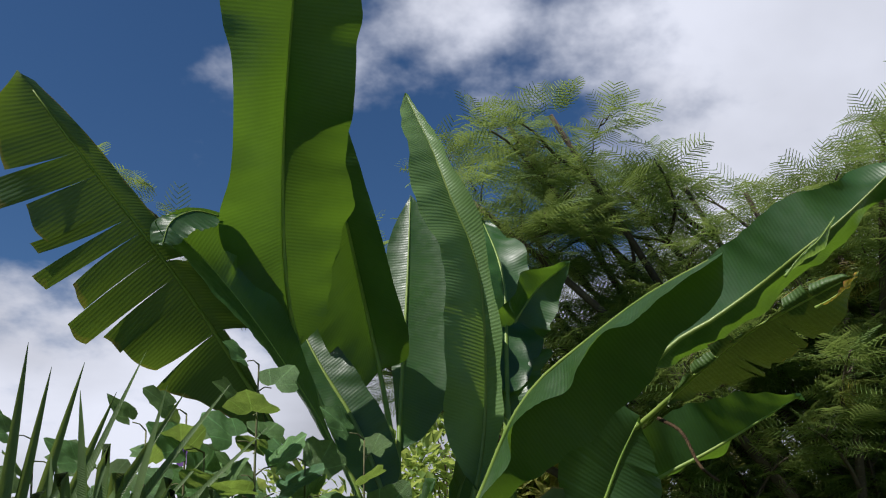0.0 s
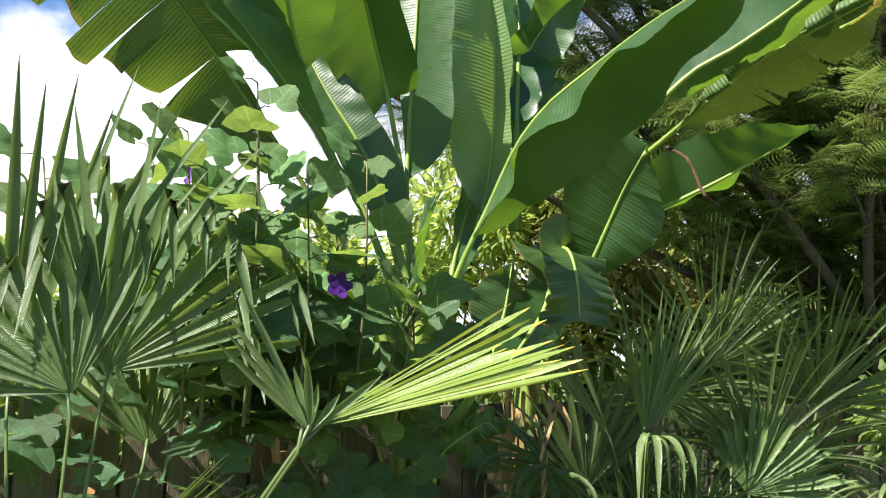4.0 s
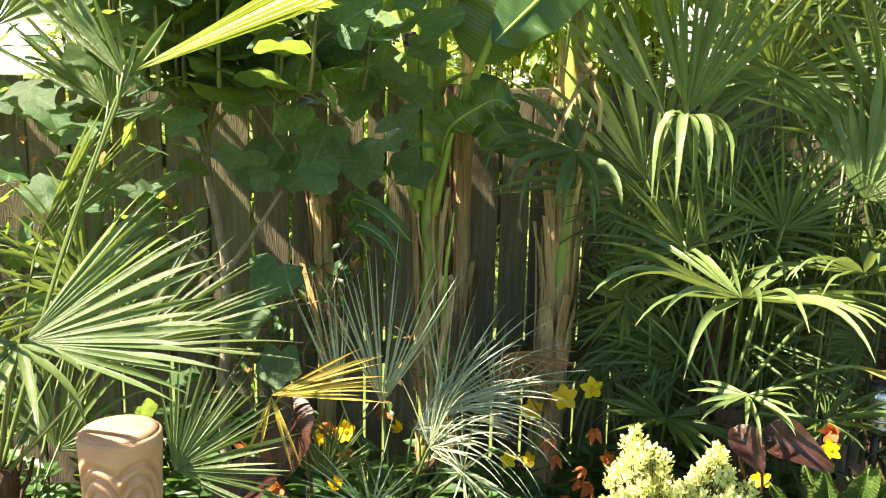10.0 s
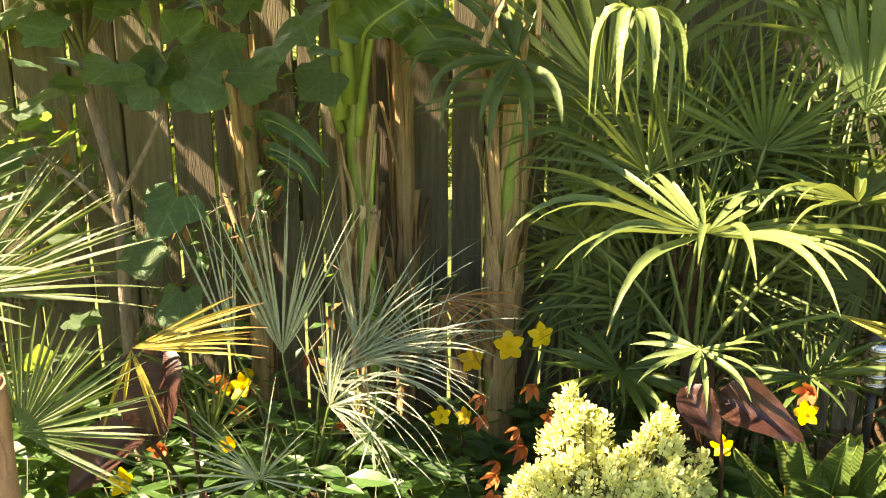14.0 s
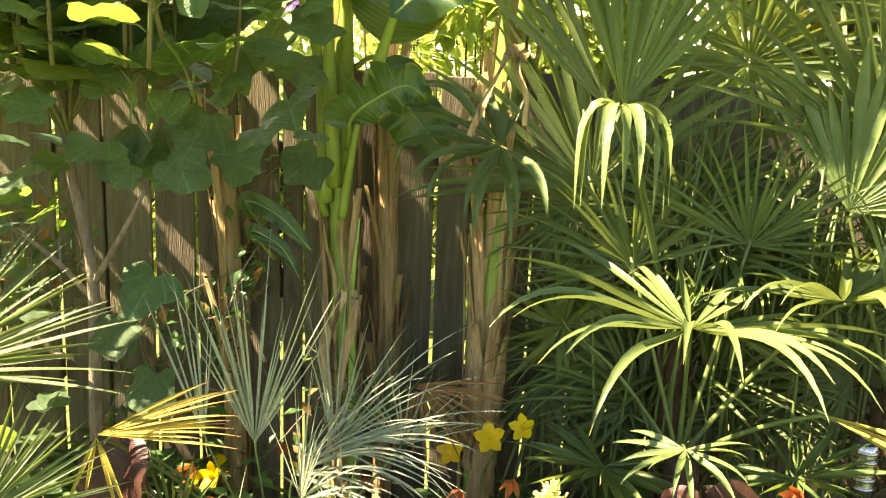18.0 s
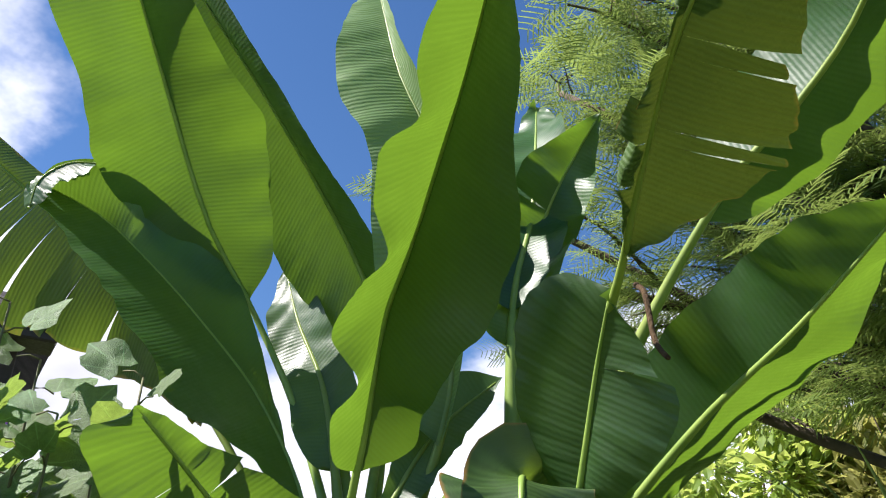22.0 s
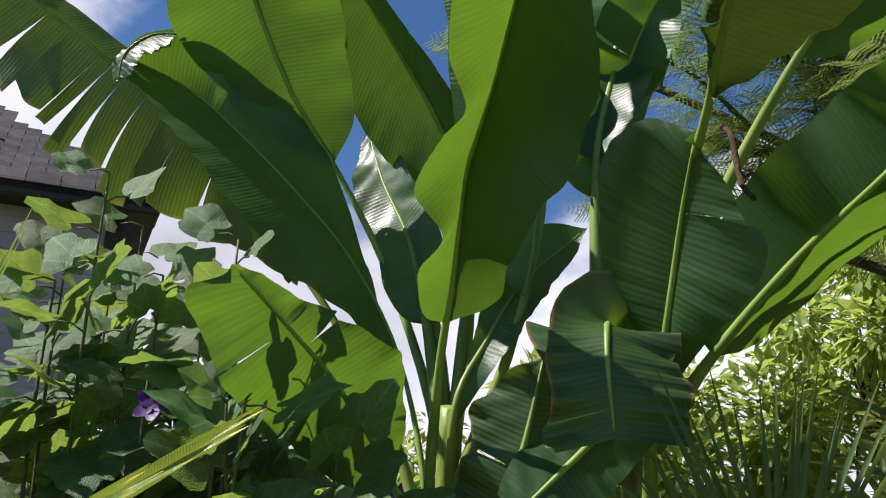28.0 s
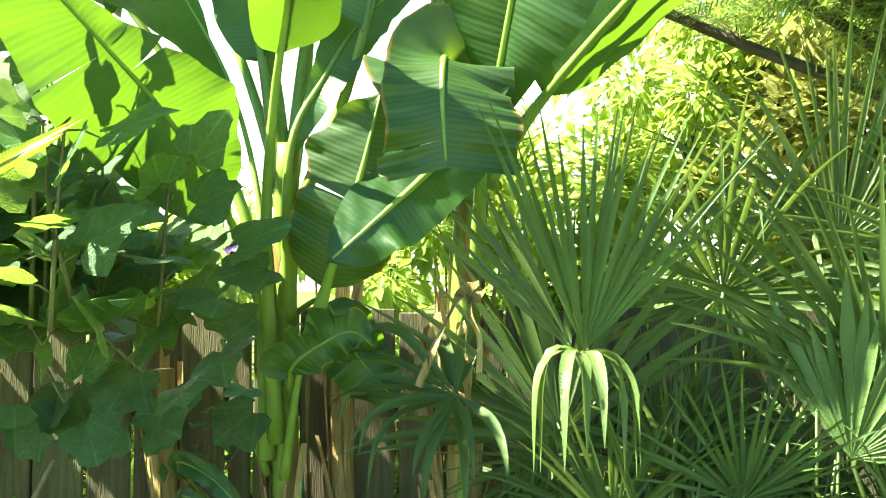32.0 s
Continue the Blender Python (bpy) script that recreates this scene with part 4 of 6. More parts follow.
def frond(palm, base, hub, axis, face, radius, mat=None, bow=0.1, label="", pet=0.0065, **kw):
    base, hub = Vector(base), Vector(hub)
    blade = put("leaf_fan", mesh_of("leaf_fan", *fan_blade(hub, axis, face, radius, **kw)[:2], mat or PALM), palm, label)
    me = blade.data
    V, F, U = fan_blade(hub, axis, face, radius, **kw)
    lay = me.uv_layers.new(name="UVMap")
    idx = np.empty(len(me.loops), dtype=np.int32)
    me.loops.foreach_get("vertex_index", idx)
    lay.data.foreach_set("uv", np.asarray(U, dtype=np.float32)[idx].ravel())
    mid = base.lerp(hub, 0.55) + Vector((0, 0, bow))
    path, _ = spline([base, mid, hub - (hub - mid).normalized() * 0.01, hub + Vector(axis).normalized() * 0.03], 12)
    pv, pf, pu = tube_data(path, [pet * (1.25 - 0.5 * i / 11) for i in range(12)], 7, flat=0.6)
    stalk = put("leaf_stalk", mesh_of("leaf_stalk", pv, pf, PETIOLE if mat is not PALM_DEAD else FIBRE, pu), blade)
    stalk.matrix_parent_inverse, stalk.matrix_basis = Matrix(), Matrix()
    return blade


def palm_trunk(palm, at, h, r, seed):
    path, _ = spline([(at[0], at[1], -0.05), (at[0], at[1], h * 0.5), (at[0] + 0.01, at[1], h)], 12)
    V, F, U = tube_data(path, [r * (1 + 0.15 * math.sin(i * 2.2)) for i in range(12)], 12, 0.3)
    put("trunk", mesh_of("trunk", V, F, FIBRE, U), palm, "brown fibrous trunk")
    rs = random.Random(seed)
    for _ in range(14):
        a, z = rs.uniform(0, 6.28), rs.uniform(0.05, h)
        o = Vector((math.cos(a), math.sin(a), 0))
        p = Vector((at[0], at[1], z))
        tube("old_leaf_base", [p + o * r * 0.8, p + o * (r + 0.03) + Vector((0, 0, 0.05)), p + o * (r + 0.05) + Vector((0, 0, 0.12))], 0.012, 0.004, FIBRE, palm, 5, 5)


def make_palms():
    # the clump beside the dry banana stem
    p = thing("fan_palm", (0.86, 3.46, 0), "clumping green fan palm with broad pleated fans", "palm")
    c = (0.86, 3.46)
    palm_trunk(p, c, 0.62, 0.055, 3)
    b = (0.86, 3.46, 0.60)
    frond(p, b, (0.90, 3.28, 1.02), (0.05, -0.95, 0.0), (0.12, -0.34, 0.95), 0.54, PALM_SUNLIT, 0.06, "large sunlit fan with drooping tips", span=330, n=30, droop=1.0, wseg=0.0125, seed=1, split=0.5, cone=0.22)
    frond(p, b, (1.22, 3.46, 1.10), (0.6, -0.7, 0.1), (0.2, -0.4, 1.0), 0.42, PALM_SUNLIT, 0.04, span=300, n=22, droop=1.9, wseg=0.0125, seed=2, split=0.5, cone=0.25)
    frond(p, b, (0.53, 3.40, 0.94), (-0.1, -0.4, 0.6), (0.3, -0.85, 0.45), 0.27, PALM, 0.04, "star-shaped fan", span=335, n=18, droop=0.35, wseg=0.0105, seed=3)
    frond(p, b, (0.70, 3.30, 0.60), (0.1, -0.6, 0.0), (0.2, -0.3, 1.0), 0.28, PALM, 0.0, span=300, n=26, droop=0.5, wseg=0.012, seed=4)
    frond(p, b, (1.16, 3.46, 0.62), (0.5, -0.6, 0.1), (0.1, -0.5, 1.0), 0.24, PALM, 0.0, span=300, n=26, droop=0.6, wseg=0.012, seed=5)
    frond(p, b, (0.96, 3.04, 0.81), (0.15, -0.7, -0.2), (0.1, -0.4, 0.9), 0.17, PALM_SUNLIT, 0.02, span=230, n=12, droop=2.4, wseg=0.0075, seed=6)
    frond(p, b, (1.22, 3.30, 0.86), (0.9, -0.25, -0.25), (0.1, -0.6, 0.9), 0.42, PALM_YELLOW, 0.02, "yellowing dry fan", span=24, n=10, droop=0.3, wseg=0.0055, seed=7)
    frond(p, b, (0.70, 3.45, 1.12), (-0.3, -0.3, 1.0), (0.4, -1.0, 0.2), 0.38, PALM, 0.0, span=180, n=28, droop=0.2, wseg=0.0065, seed=8, loose=2.4, split=0.35)
    frond(p, b, (0.98, 3.52, 1.20), (0.2, -0.2, 1.0), (0.3, -1.0, 0.3), 0.36, PALM, 0.0, span=170, n=26, droop=0.3, wseg=0.0060, seed=9, loose=2.4, split=0.35)
    # the taller palm behind it
    p = thing("fan_palm", (0.78, 3.62, 0), "tall dark green fan palm in front of the fence", "palm")
    palm_trunk(p, (0.78, 3.62), 0.9, 0.05, 4)
    b = (0.78, 3.62, 0.88)
    frond(p, b, (0.72, 3.16, 1.55), (0.45, -0.75, 0.05), (0.35, -0.4, 0.9), 0.32, PALM_SUNLIT, 0.05, "fan with tips snapped down, catching the sun", span=150, n=8, droop=13.0, wseg=0.0165, seed=11, split=0.06)
    frond(p, b, (0.71, 3.22, 1.55), (0.16, 0.05, 1.0), (0.5, -1.0, 0.1), 0.56, PALM, 0.0, span=70, n=19, droop=0.05, wseg=0.0085, seed=12, split=0.4, loose=2.4)
    frond(p, b, (0.90, 3.74, 1.67), (0.30, -0.35, 0.9), (0.3, -1.0, 0.55), 0.54, PALM, 0.0, "dark fan with drooping outer blades", span=310, n=38, droop=0.75, wseg=0.0095, snap=0.2, seed=13, split=0.4, loose=2.2)
    frond(p, b, (0.37, 3.28, 1.43), (-0.75, -0.5, 0.05), (0.35, -0.6, 0.9), 0.36, PALM, 0.10, "fan arching over the dry stem", span=240, n=17, droop=3.2, wseg=0.0145, seed=14, split=0.4, cone=0.2)
    frond(p, b, (0.55, 3.50, 1.32), (-0.3, -0.1, 0.9), (0.4, -1.0, 0.2), 0.55, PALM, 0.0, span=160, n=26, droop=0.3, wseg=0.013, seed=15)
    frond(p, b, (0.62, 3.41, 1.53), (-0.6, -0.2, 0.78), (0.4, -1.0, 0.3), 0.50, PALM_SUNLIT, 0.05, span=26, n=7, droop=0.05, wseg=0.015, seed=16)
    # right-hand fans
    p = thing("fan_palm", (1.35, 3.75, 0), "fan palm with upright stiff fans", "palm")
    palm_trunk(p, (1.35, 3.75), 0.8, 0.05, 5)
    b = (1.35, 3.75, 0.78)
    frond(p, b, (1.27, 3.66, 1.45), (0.2, -0.2, 1.0), (0.2, -1.0, 0.3), 0.60, PALM, 0.0, span=170, n=34, droop=0.3, wseg=0.0085, seed=21, split=0.4, loose=2.2)
    frond(p, b, (1.55, 3.78, 1.66), (0.1, -0.2, 0.95), (0.0, -1.0, 0.3), 0.60, PALM, 0.0, span=190, n=34, droop=0.35, wseg=0.0085, seed=22, split=0.4, loose=2.2)
    frond(p, b, (1.16, 3.98, 1.80), (0.1, 0.0, 1.0), (0.2, -1.0, 0.1), 0.64, PALM, 0.0, span=170, n=34, droop=0.25, wseg=0.0085, seed=23, split=0.4, loose=2.2)
    frond(p, b, (1.47, 4.00, 1.40), (-0.25, -0.55, -0.45), (0.1, -0.8, 0.5), 0.42, PALM_SUNLIT, 0.05, "sunlit pleated fan hanging forward", span=210, n=18, droop=1.2, wseg=0.016, seed=27, split=0.6)
    frond(p, b, (1.60, 3.20, 1.42), (0.35, -0.8, 0.1), (-0.1, -0.5, 0.9), 0.34, PALM_SUNLIT, 0.05, span=280, n=18, droop=2.2, wseg=0.012, seed=24)
    frond(p, b, (1.34, 3.46, 1.06), (0.0, -0.8, 0.5), (0.2, -0.8, 0.6), 0.42, PALM_SUNLIT, 0.0, span=300, n=28, droop=1.2, wseg=0.009, seed=25, split=0.4)
    frond(p, b, (1.20, 3.62, 1.30), (0.45, -0.1, 0.9), (0.1, -1.0, 0.25), 0.40, PALM_SUNLIT, 0.0, "broad pleated fan", span=130, n=22, droop=0.05, wseg=0.018, loose=0.8, seed=26, split=0.6)
    # pale canes of the clump
    rs = random.Random(91)
    for _ in range(16):
        x = rs.uniform(0.55, 1.2)
        y = 3.50 + 0.3 * (x - 0.6) + rs.uniform(-0.05, 0.1)
        tube("leaf_stalk", [(x + rs.uniform(-0.08, 0.08), y + 0.06, 0.05), (x, y, 0.75), (x + rs.uniform(-0.1, 0.1), y - 0.04, rs.uniform(1.2, 1.55))], 0.0062, 0.0036, PETIOLE, p, 8, 6)
    # many smaller fans fill the clump down to the ground
    rs = random.Random(8)
    for k in range(70):
        x = rs.uniform(0.42, 1.75)
        hub = Vector((x, 3.62 + 0.32 * (x - 0.6) + rs.uniform(-0.08, 0.2), rs.uniform(0.45, 1.40 if x < 0.9 else 1.55)))
        out = Vector((rs.uniform(-0.8, 0.8), rs.uniform(-0.9, 0.1), rs.uniform(-0.2, 1.0)))
        # above 0.9 m some fans take the sunlit green, lower ones stay darker
        frond(p, (x * 0.6 + 0.5, 3.78, 0.3 + 0.5 * rs.random()), hub, out, (rs.uniform(-0.2, 0.6), -1.0, rs.uniform(0.0, 0.8)), rs.uniform(0.28, 0.42), rs.choice((PALM, PALM_SUNLIT)) if hub.z > 0.9 else PALM, 0.03,
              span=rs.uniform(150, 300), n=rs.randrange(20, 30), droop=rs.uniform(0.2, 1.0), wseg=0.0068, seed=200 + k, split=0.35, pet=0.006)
    # the near palm with fans at eye height
    p = thing("fan_palm", (-0.92, 2.16, 0), "near fan palm with long stalks and wide pleated fans", "palm")
    palm_trunk(p, (-0.92, 2.16), 0.55, 0.05, 6)
    b = (-0.92, 2.16, 0.5)
    frond(p, b, (-0.80, 2.16, 1.74), (0.46, 0.02, 0.89), (0.15, -1.0, 0.15), 0.66, PALM, 0.0, "fan with folded-over tips", span=108, n=19, droop=0.10, wseg=0.0165, seed=31, split=0.62, snap=0.85, loose=1.2, ragged=0.12)
    frond(p, b, (-0.86, 2.12, 1.69), (-0.55, 0.05, 0.85), (0.15, -1.0, 0.15), 0.58, PALM, 0.0, "fan with folded-over tips", span=125, n=19, droop=0.10, wseg=0.0165, seed=36, split=0.62, snap=0.5, loose=1.2)
    frond(p, b, (-1.07, 2.22, 1.66), (0.02, 0.1, 1.0), (0.25, -1.0, 0.2), 0.86, PALM, 0.0, "upright fan", span=84, n=15, droop=0.03, wseg=0.0165, seed=32, split=0.5, loose=1.2)
    frond(p, b, (-0.28, 2.07, 1.63), (0.56, 0.10, 0.22), (-0.24, -0.34, 0.575), 0.58, PALM_GOLD_SUNLIT, 0.05, "sunlit fan spreading sideways, tips yellowed", span=44, n=18, droop=0.05, wseg=0.013, loose=1.1, seed=33, split=0.8, ragged=0.14, cone=0.02)
    frond(p, b, (-0.28, 2.07, 1.62), (0.10, -0.15, 0.95), (0.1, -0.9, 0.3), 0.18, PALM_SUNLIT, 0.05, "short upright blades of the sunlit fan", span=90, n=6, droop=0.05, wseg=0.010, seed=38, split=0.6, ragged=0.35)
    frond(p, b, (-0.28, 2.07, 1.62), (-0.45, -0.12, 0.60), (0.1, -0.9, 0.3), 0.34, PALM_SUNLIT, 0.05, "long blades of the sunlit fan turned back", span=24, n=4, droop=0.08, wseg=0.009, seed=39, split=0.6)
    frond(p, b, (-0.82, 2.54, 1.53), (-0.15, 0.1, 1.0), (0.3, -1.0, 0.1), 0.38, PALM, 0.0, span=120, n=16, droop=0.1, wseg=0.010, seed=34)
    frond(p, b, (-0.47, 1.92, 1.04), (0.72, 0.54, 0.30), (0.35, -0.58, 0.62), 0.42, PALM, 0.05, span=84, n=24, droop=0.22, wseg=0.010, seed=35, split=0.5, cone=0.05)
    frond(p, b, (-0.47, 1.91, 1.04), (0.05, -0.65, -0.30), (0.2, -0.5, 0.85), 0.28, PALM, 0.05, "near blades hanging down", span=190, n=9, droop=3.2, wseg=0.0125, seed=40, split=0.5, cone=0.05)
    frond(p, b, (-1.06, 1.80, 1.16), (0.95, 0.02, 0.05), (0.35, -0.7, 0.45), 0.58, PALM, 0.05, "low sunlit fan with hanging blades", span=40, n=11, droop=0.6, wseg=0.014, seed=51, split=0.5, snap=0.35)
    frond(p, b, (-0.88, 2.31, 1.16), (0.60, 0.05, 0.68), (0.6, -0.6, -0.5), 0.48, PALM, 0.02, span=26, n=14, droop=0.08, wseg=0.0075, seed=52, split=0.4, loose=2.0)
    frond(p, b, (-0.47, 2.21, 0.95), (0.50, 0.72, 0.30), (0.45, -0.65, 0.60), 0.40, PALM, 0.0, span=78, n=22, droop=0.12, wseg=0.0065, seed=37, split=0.4, loose=2.2)
    rs = random.Random(18)
    for k in range(8):
        hub = Vector((rs.uniform(-1.5, -0.62), rs.uniform(2.1, 2.6), rs.uniform(0.35, 1.15)))
        frond(p, (-0.85 + rs.uniform(-0.2, 0.1), 2.05, 0.2), hub, (rs.uniform(-0.8, 0.8), rs.uniform(-0.6, 0.5), rs.uniform(0.0, 1.0)), (rs.uniform(0.0, 0.6), -1.0, rs.uniform(0.1, 0.8)),
              rs.uniform(0.28, 0.42), PALM, 0.03, span=rs.uniform(120, 240), n=20, droop=rs.uniform(0.2, 0.9), wseg=0.008, seed=300 + k, split=0.35, pet=0.006)
    # the silver-blue clump
    p = thing("silver_fan_palm", (-0.02, 2.84, 0), "low clumping fan palm with narrow silvery blue fans", "palm")
    palm_trunk(p, (-0.02, 2.84), 0.28, 0.05, 7)
    b = (-0.02, 2.84, 0.26)
    for hub, axis, face, radius, span, n, droop, seed in (((-0.02, 2.75, 0.70), (-0.02, 0.1, 1.0), (0.5, -1.0, 0.3), 0.44, 62, 24, 0.04, 41), ((-0.12, 2.68, 0.72), (-0.28, 0.1, 1.0), (0.5, -1.0, 0.2), 0.36, 34, 10, 0.05, 42),
                                                       ((0.06, 2.80, 0.62), (0.8, 0.2, 0.40), (0.2, -0.7, 0.8), 0.44, 80, 26, 0.6, 43), ((0.24, 2.76, 0.54), (0.3, -0.2, 0.5), (0.3, -1.0, 0.6), 0.25, 330, 30, 0.35, 44),
                                                       ((0.10, 2.92, 0.66), (0.55, 0.3, 0.65), (0.3, -1.0, 0.4), 0.38, 120, 28, 0.25, 45), ((0.06, 2.55, 0.47), (-0.1, -0.3, 0.7), (0.4, -1.0, 0.6), 0.26, 260, 30, 0.3, 46),
                                                       ((0.16, 2.70, 0.62), (0.5, -0.1, 0.6), (0.3, -0.8, 0.7), 0.30, 120, 26, 0.5, 53), ((0.20, 3.10, 0.62), (0.1, 0.0, 1.0), (0.5, -1.0, 0.1), 0.24, 170, 22, 0.1, 54)):
        frond(p, b, hub, axis, face, radius, PALM_SILVER, 0.0, span=span, n=n, loose=4.5, droop=droop, wseg=0.0030, seed=seed, split=0.15, ragged=0.28, pet=0.005)
    frond(p, b, (-0.32, 2.21, 0.65), (0.50, 0.55, 0.42), (0.55, -0.75, 0.30), 0.31, PALM, 0.0, "dark low fan", span=130, n=30, loose=2.4, droop=0.12, wseg=0.0048, seed=55, split=0.4)
    frond(p, b, (-0.09, 2.55, 0.54), (0.0, 0.1, 1.0), (0.4, -1.0, 0.4), 0.20, PALM, 0.0, "small upright fan", span=150, n=22, loose=2.4, droop=0.12, wseg=0.0042, seed=56, split=0.35)
    frond(p, b, (-0.15, 2.39, 0.82), (0.17, 0.16, 0.03), (0.2, -1.0, 0.5), 0.27, PALM_YELLOW, 0.08, "bent yellow dying fan", span=34, n=13, loose=2.6, droop=0.25, wseg=0.005, seed=47, split=0.3, snap=0.1)
    frond(p, b, (-0.145, 2.385, 0.82), (0.05, 0.02, -0.9), (0.3, -1.0, 0.2), 0.20, PALM_YELLOW, 0.06, "yellow broken leaf strands hanging down", span=60, n=4, droop=0.3, wseg=0.005, seed=50, split=0.3)
    frond(p, b, (0.16, 3.25, 0.74), (0.4, 0.0, -0.5), (0.4, -1.0, 0.2), 0.26, PALM_DEAD, 0.02, "dead rust-brown fan", span=130, n=18, droop=0.2, wseg=0.006, seed=48, split=0.2)
    frond(p, b, (0.06, 3.22, 0.62), (-0.1, 0.0, 1.0), (0.5, -1.0, 0.1), 0.26, PALM, 0.0, span=200, n=20, droop=0.1, wseg=0.0042, seed=49, split=0.2)


make_palms()


# ---- the lobed-leaf shrub with purple flowers ----
def lobed_leaf(seed, lobes=3, mat=None):
    """A broad wavy leaf about 1 long, lying along +y from the origin, face up."""
    rs = random.Random(seed)
    rings, segs = 4, 20
    V, U, F = [Vector((0, 0.35, 0))], [(0, 0)], []
    for r in range(1, rings + 1):
        for k in range(segs):
            a = 2 * math.pi * k / segs
            R = 0.46 + (0.095 if lobes == 3 else 0.06) * math.cos(lobes * (a - math.pi / 2)) + 0.03 * math.sin(7 * a + seed)
            d = abs((a + math.pi / 2 + math.pi) % (2 * math.pi) - math.pi)
            if d < 0.5:
                R *= 0.70 + 0.6 * d
            q = r / rings
            x, y = R * q * math.cos(a), 0.40 + R * q * math.sin(a)
            z = 0.10 * abs(x) - 0.16 * max(0, y - 0.4) ** 2 - 0.22 * x * x + 0.035 * q * math.sin(3 * a + seed * 2) + 0.02 * rs.uniform(-1, 1) * q
            V.append(Vector((x, y, z)))
            U.append((x, y))
    for k in range(segs):
        F.append((0, 1 + k, 1 + (k + 1) % segs))
    for r in range(rings - 1):
        for k in range(segs):
            a, b = 1 + r * segs + k, 1 + r * segs + (k + 1) % segs
            F.append((a, a + segs, b + segs, b))
    return mesh_of("leaf", V, F, mat, U)


FIG_MESH = [lobed_leaf(s, 3 if s % 2 else 5, FIG) for s in range(5)]
YOUNG_MESH = [lobed_leaf(s + 20, 3 if s % 2 else 5, FIG_YOUNG) for s in range(4)]


def place_leaf(parent, meshes, at, toward, size, up=None, rs=random):
    """A leaf from the pool with its stalk end at `at`, pointing toward, turned to the light."""
    y = Vector(toward).normalized()
    up = Vector(up or (rs.uniform(-0.5, 0.5), rs.uniform(-0.9, 0.1), 1.0))
    x = y.cross(up)
    if x.length < 0.1:
        x = y.cross(Vector((1, 0.2, 0)))
    x.normalize()
    z = x.cross(y)
    m = Matrix((x, y, z)).transposed().to_4x4()
    ob = new("leaf", rs.choice(meshes))
    ob.parent = parent
    ob.matrix_parent_inverse = parent.matrix_world.inverted()
    ob.matrix_basis = Matrix.Translation(at) @ m @ Matrix.Diagonal((size * rs.uniform(0.85, 1.15), size, size, 1))
    return ob


def purple_flower(parent, at, face, size, seed):
    rs = random.Random(seed)
    f = Vector(face).normalized()
    a = f.orthogonal().normalized()
    b = f.cross(a)
    V, F, U = [], [], []
    for k in range(5):
        t = 2 * math.pi * (k + rs.uniform(-0.1, 0.1)) / 5
        d, s = a * math.cos(t) + b * math.sin(t), a * -math.sin(t) + b * math.cos(t)
        base = len(V)
        for i in range(5):
            r = i / 4
            w = 0.42 * math.sin(math.pi * (0.12 + 0.78 * r)) ** 0.8
            for j in (-1, 0, 1):
                V.append(Vector(at) + (d * r + s * (w * j) + f * (0.25 * r * r + 0.06 * abs(j) + rs.uniform(-0.05, 0.05))) * size)
                U.append((r, j))
        for i in range(4):
            for j in range(2):
                q = base + i * 3 + j
                F.append((q, q + 1, q + 4, q + 3))
    return put("flower", mesh_of("flower", V, F, PURPLE, U), parent, "deep purple flower")


